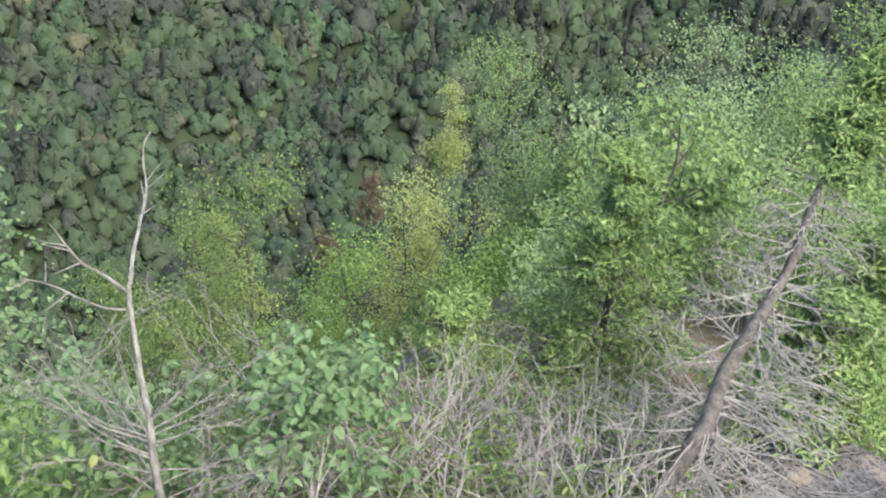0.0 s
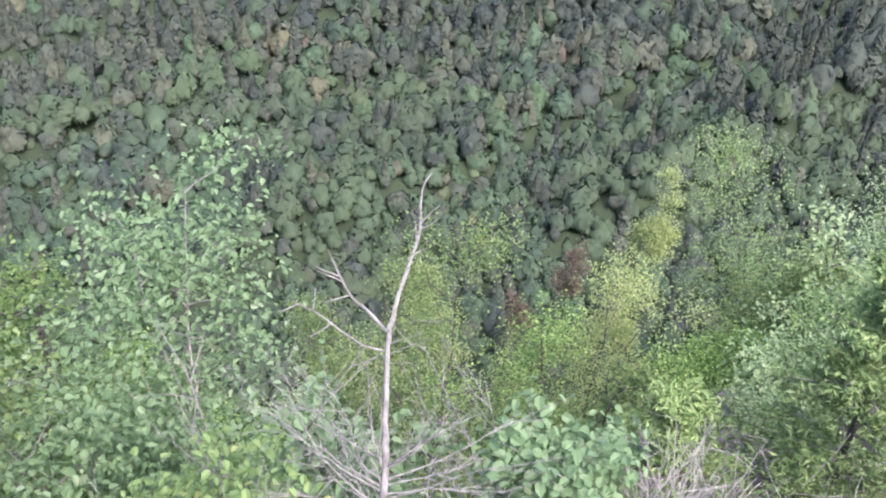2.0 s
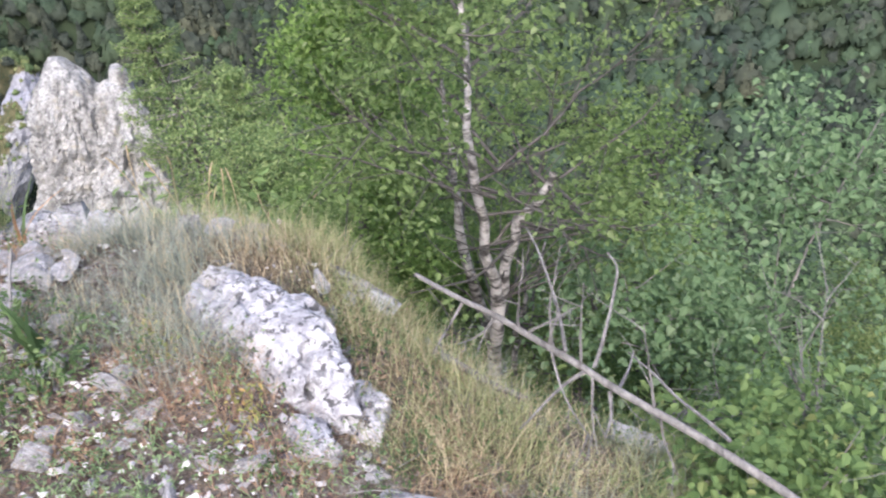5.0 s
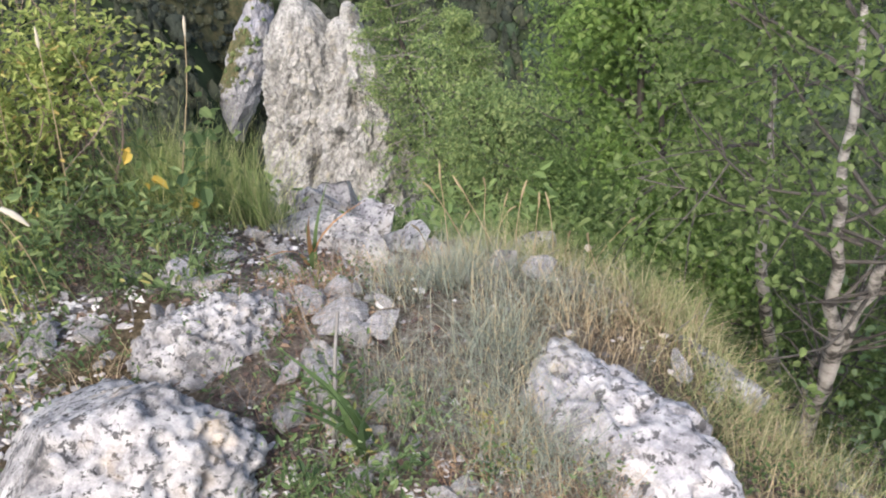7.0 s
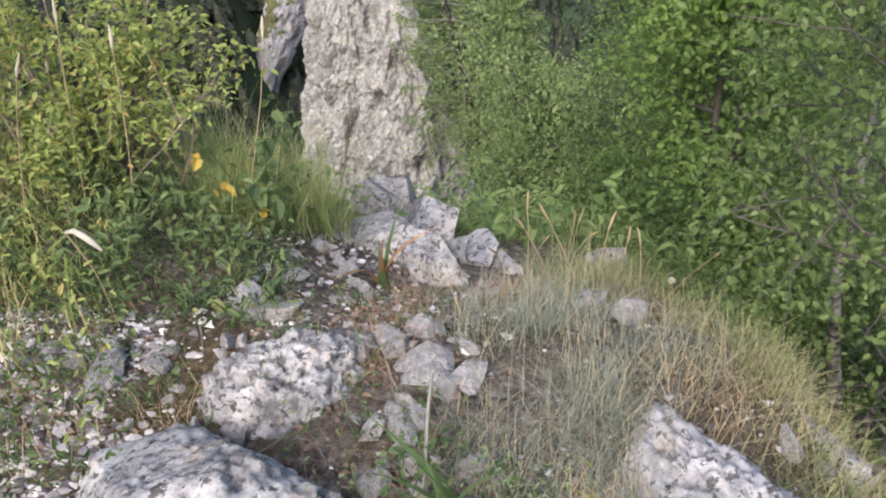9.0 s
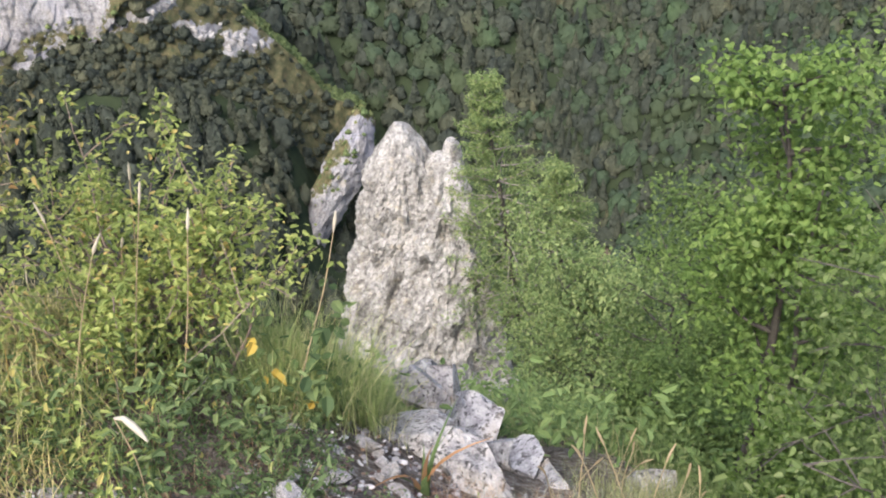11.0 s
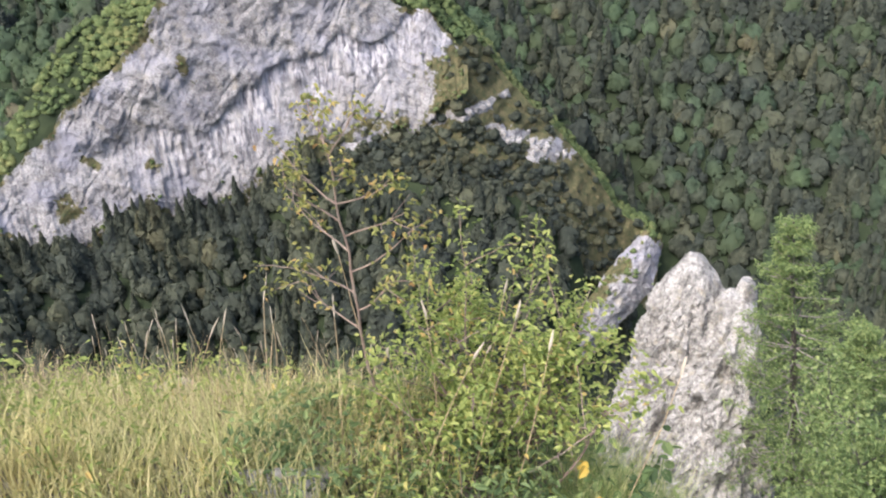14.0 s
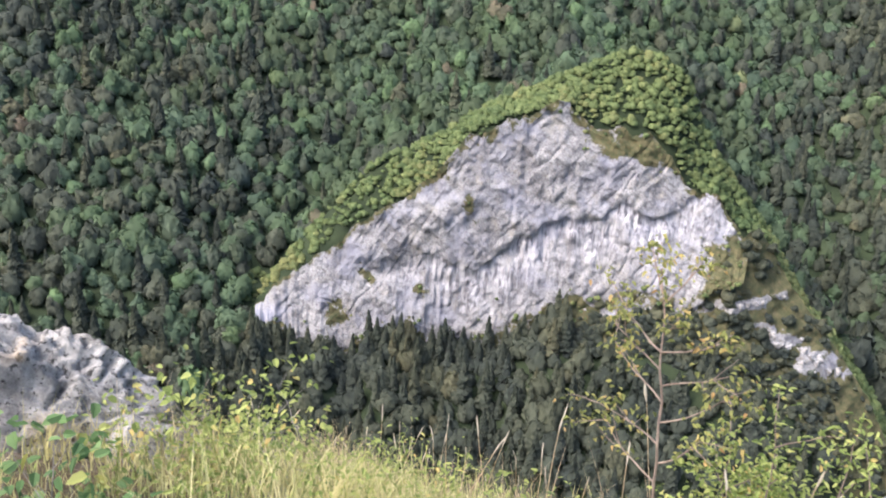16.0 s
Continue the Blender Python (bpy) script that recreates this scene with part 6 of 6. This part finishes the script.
def rose_sapling():
    rng = np.random.default_rng(65)
    o = np.array([-1.84, 3.42, on_land(-1.84, 3.42)])
    ob = thing("rose_sapling", "thin upright rose stem with curled yellowing leaves", "sapling", tuple(o))
    line = stem_between(rng, np.array([o, (-1.87, 3.42, 0.1), (-1.91, 3.43, 0.4), (-1.94, 3.44, 0.64), (-2.0, 3.5, 0.78)]) - o, 0.008, 20)
    part("stem", Shape().add(*tube(line, np.linspace(0.0055, 0.0018, 20), 6)), ROSE_STEM, ob)
    L = [line[-1:]]
    for t, way, n in ((0.55, (-1, 0.3, 0.35), 0.26), (0.72, (-1, 0.2, 0.3), 0.22), (0.62, (0.9, 0.2, 0.45), 0.2), (0.45, (-0.8, -0.2, 0.5), 0.2), (0.85, (0.5, 0.4, 0.8), 0.16), (0.9, (-0.6, 0.4, 0.6), 0.14), (0.4, (0.9, 0.1, 0.5), 0.2), (0.78, (0.8, -0.2, 0.5), 0.12), (0.35, (-0.9, 0.1, 0.3), 0.24), (0.5, (0.8, 0.3, 0.3), 0.24), (0.66, (-0.7, -0.3, 0.6), 0.18), (0.7, (0.9, 0.1, 0.2), 0.18)):
        c = limb(rng, line[int(t * 19)], way, n, 0.2, 0.25, 7)
        part("branch", Shape().add(*tube(c, np.linspace(0.0032, 0.0012, 7), 5)), ROSE_STEM, ob)
        L += [c[3:4], c[5:6], c[6:7]]
        for _ in range(3):
            q, u = near_on(rng, c, 0.35)
            e = limb(rng, q, np.array(way) + rng.normal(size=3) * 0.7, n * 0.45, 0.25, 0.1, 5)
            part("twig", Shape().add(*tube(e, np.linspace(0.0018, 0.0009, 5), 4)), ROSE_STEM, ob)
            L += [e[3:4], e[4:5]]
    L = np.concatenate(L)
    P = np.repeat(L, 6, 0) + rng.normal(0, 0.018, (len(L) * 6, 3))
    part("foliage", Shape().add(*leaves(rng, P, 0.021, 0.5, 0.55, 0.3)), CURLED_LEAF, ob)


def yellow_leaved_plant():
    rng = np.random.default_rng(66)
    o = np.array([-1.08, 3.42, on_land(-1.08, 3.42)])
    ob = thing("leafy_plant", "dark green leafy plant with two bright yellow leaves", "plant", tuple(o))
    L = []
    for k in range(5):
        b = limb(rng, (0, 0, -0.02), rng.normal(size=3) * 0.35 + np.array([0, 0, 1]), 0.32, 0.2, 0, 6)
        part("stem", Shape().add(*tube(b, np.linspace(0.003, 0.0015, 6), 5)), HERB, ob)
        L.append(b[2:])
    L = np.concatenate(L)
    part("foliage", Shape().add(*leaves(rng, np.repeat(L, 4, 0) + rng.normal(0, 0.03, (len(L) * 4, 3)), 0.045, 0.2)), HERB, ob)
    for d in (np.array(p) - o for p in ((-1.2, 3.4, -0.1), (-1.16, 3.38, -0.19), (-1.065, 3.35, -0.28))):
        part("yellow_leaf", Shape().add(*leaves(rng, d + rng.normal(0, 0.008, (3, 3)), 0.042, 0.7, 0.8)), YOLK, ob, "bright yellow leaves")


def iris(at, label, n, height, orange):
    rng = np.random.default_rng(int(at[0] * -100))
    ob = thing("iris", label, "plant", (at[0], at[1], on_land(*at)))
    for k in range(n):
        V, Q, T = blades(rng, np.array([[rng.normal(0, 0.012), rng.normal(0, 0.012), -0.01]]), height, 0.026, 0.45, 7)
        sh = Shape().add(V, Q)
        sh.F.setdefault(3, []).append(T)
        part("blade", sh, YOLK_BLADE if k < orange else HERB, ob, "withered orange blade" if k < orange else "")


def flower_head(x, y, h, size=0.011):
    rng = np.random.default_rng(int(abs(x * 991 + y * 77)))
    ob = thing("dry_flower", "dry flower stalk with a round white seed head", "flower", (x, y, on_land(x, y)), 0, "dry flower stalks")
    b = limb(rng, (0, 0, -0.02), (rng.normal(0, 0.12), rng.normal(0, 0.12), 1), h, 0.06, 0, 6)
    stalk = part("stalk", Shape().add(*tube(b, np.linspace(0.0022, 0.0014, 6), 5)), DRY, ob)
    V, F = ICO[2]
    part("head", Shape().add(V * rng.uniform(0.75, 1.15, (len(V), 1)) * size + b[-1], F), PALE_HEAD, stalk)


def seed_grass(x, y, h, ear=0.05, wide=0.0035, lean=0.2, mat=None):
    rng = np.random.default_rng(int(abs(x * 1313 + y * 171)))
    ob = thing("seed_grass", "tall grass stalk with a pale seed ear", "grass stalk", (x, y, on_land(x, y)), 0, "seed grass stalks")
    b = limb(rng, (0, 0, -0.02), (rng.normal(0, lean), rng.normal(0, lean), 1), h, 0.1, -0.05, 8)
    stalk = part("stalk", Shape().add(*tube(b, np.linspace(0.0022, 0.0013, 8), 4)), DRY, ob)
    d = b[-1] - b[-2]
    e = limb(rng, b[-1], d, ear, 0.1, -0.3, 8)
    part("ear", Shape().add(*tube(e, wide * np.array([0.3, 0.8, 1, 1.05, 1, 0.9, 0.7, 0.15]) * rng.uniform(0.8, 1.2, 8), 6)), mat or PALE_HEAD, stalk)


PALE_HEAD = leaf_material("pale_seed_head", [(0.0, (0.42, 0.37, 0.27)), (1.0, (0.56, 0.51, 0.4))], 0.25, 0.8)
YOLK_BLADE = leaf_material("withered_blade", [(0.0, (0.5, 0.2, 0.08)), (1.0, (0.6, 0.35, 0.14))])
rose_bush()
rose_sapling()
yellow_leaved_plant()
iris((-0.755, 3.24), "iris with withered orange and green blades", 8, 0.28, 4)
iris((-0.57, 2.27), "tall green iris tuft between the boulders", 8, 0.27, 0)
for _x, _y, _h in ((0.1, 3.22, 0.18), (0.19, 3.2, 0.1), (0.42, 3.1, 0.2)):
    flower_head(_x, _y, _h)
_rg = np.random.default_rng(67)
for _x, _y in zip(_rg.uniform(-0.4, 0.15, 14), _rg.uniform(2.9, 3.6, 14)):
    seed_grass(_x, _y, _rg.uniform(0.2, 0.36), 0.06, 0.003, 0.25, DRY)
for _x, _y in zip(_rg.uniform(-4.4, -1.9, 60), _rg.uniform(3.3, 5.0, 60)):
    seed_grass(_x, _y, _rg.uniform(0.3, 0.5), _rg.uniform(0.05, 0.11), 0.0026, 0.15)
for _x, _y in zip(_rg.uniform(-1.9, -1.1, 10), _rg.uniform(3.2, 3.7, 10)):
    seed_grass(_x, _y, _rg.uniform(0.4, 0.65), 0.06, 0.004, 0.2)


def drooping_ear(at, label):
    """One thick pale ear that hangs over on a thin stalk."""
    o = np.array([at[0], at[1], on_land(at[0], at[1])])
    ob = thing("seed_grass", label, "grass stalk", tuple(o))
    rg = np.random.default_rng(90)
    line = stem_between(rg, np.array([(0, 0, -0.02), (0.0, 0.02, 0.2), (-0.02, 0.03, at[2] - o[2])]), 0.004, 10)
    stalk = part("stalk", Shape().add(*tube(line, 0.0016, 5)), DRY, ob)
    ear = line[-1] + np.array([(0, 0, 0), (0.025, -0.01, 0.012), (0.045, -0.022, 0.008), (0.062, -0.032, -0.002), (0.078, -0.042, -0.018)])
    part("ear", Shape().add(*tube(ear, [0.0025, 0.006, 0.0075, 0.0065, 0.002], 8)), WHITE_EAR, stalk, "thick white seed ear", smooth=True)


def fallen_leaf(at):
    ob = new("fallen_leaf", Shape().add(*leaves(np.random.default_rng(91), np.array([[0, 0, 0]]), 0.04, 0.0, 0.8)).mesh("fallen_leaf"))
    ob.data.materials.append(YOLK)
    ob.location = at
    tagged(ob, "bright yellow leaf lying beside the boulder", "leaf")


def bare_stalk(low, high):
    ob = thing("dry_stalk", "leafless grey stalk standing between the boulders", "stalk", low)
    line = stem_between(np.random.default_rng(92), np.array([(0, 0, -0.05), (0.5 * (high[0] - low[0]), 0.5 * (high[1] - low[1]), 0.5 * (high[2] - low[2])), (high[0] - low[0], high[1] - low[1], high[2] - low[2])]), 0.004, 12)
    part("stalk", Shape().add(*tube(line, np.linspace(0.005, 0.003, 12), 6)), TWIG, ob, smooth=True)


WHITE_EAR = leaf_material("white_ear", [(0.0, (0.42, 0.39, 0.3)), (1.0, (0.5, 0.47, 0.38))], 0.2, 0.8)
drooping_ear((-1.3, 2.85, 0.18), "grass stalk with a thick white ear hanging over")
fallen_leaf((-1.15, 2.42, on_land(-1.15, 2.42) + 0.02))
bare_stalk((-0.63, 2.26, on_land(-0.63, 2.26)), (-0.587, 2.493, 0.142))


# ---- dead brushwood ----
def brushwood(name, label, spots, length, seed):
    rng = np.random.default_rng(seed)
    sh = Shape()
    for x, y in spots:
        p = np.array([x, y, on_land(x, y) - 0.02])
        for _ in range(4):
            d = rng.normal(size=3) * (0.9, 0.9, 0.4) + np.array([0, 0, 0.8])
            b = limb(rng, p, d, length * rng.uniform(0.5, 1.2), 0.3, 0, 7)
            sh.add(*tube(b, np.linspace(0.005, 0.0015, 7), 4))
            for _ in range(5):
                q, u = near_on(rng, b, 0.2)
                sh.add(*tube(limb(rng, q, d + rng.normal(size=3) * 0.9, length * 0.35, 0.3, 0, 5), np.linspace(0.0025, 0.001, 5), 3))
    return tagged(part(name, sh, TWIG), label, "brushwood", kind="stuff")


_rg = np.random.default_rng(68)
brushwood("brushwood", "tangle of dead grey twigs on the slope", np.stack([_rg.uniform(1.7, 3.3, 95), _rg.uniform(-0.5, 1.0, 95)], 1), 0.5, 69)
brushwood("brushwood", "dead grey twigs round the dead tree", np.stack([_rg.uniform(1.2, 2.0, 16), _rg.uniform(0.9, 1.9, 16)], 1), 0.4, 70)
leafy_tree("hazel_sprig", "bright green leafy sprig beside the outcrop", (-2.85, 2.1, -0.05), 0.7, 0.34, ASPEN_LEAF, 71, TWIG, 0.045, 420, 4, 0.25, (0, 0), 6, 0.006, category="sapling")
leafy_tree("thorn_bush", "sparse thorn bush with a few green leaves", (-3.1, 2.9, -0.35), 0.75, 0.5, ROSE_LEAF, 72, TWIG, 0.032, 900, 5, 0.2, (0, 0), 7, 0.007, category="bush")
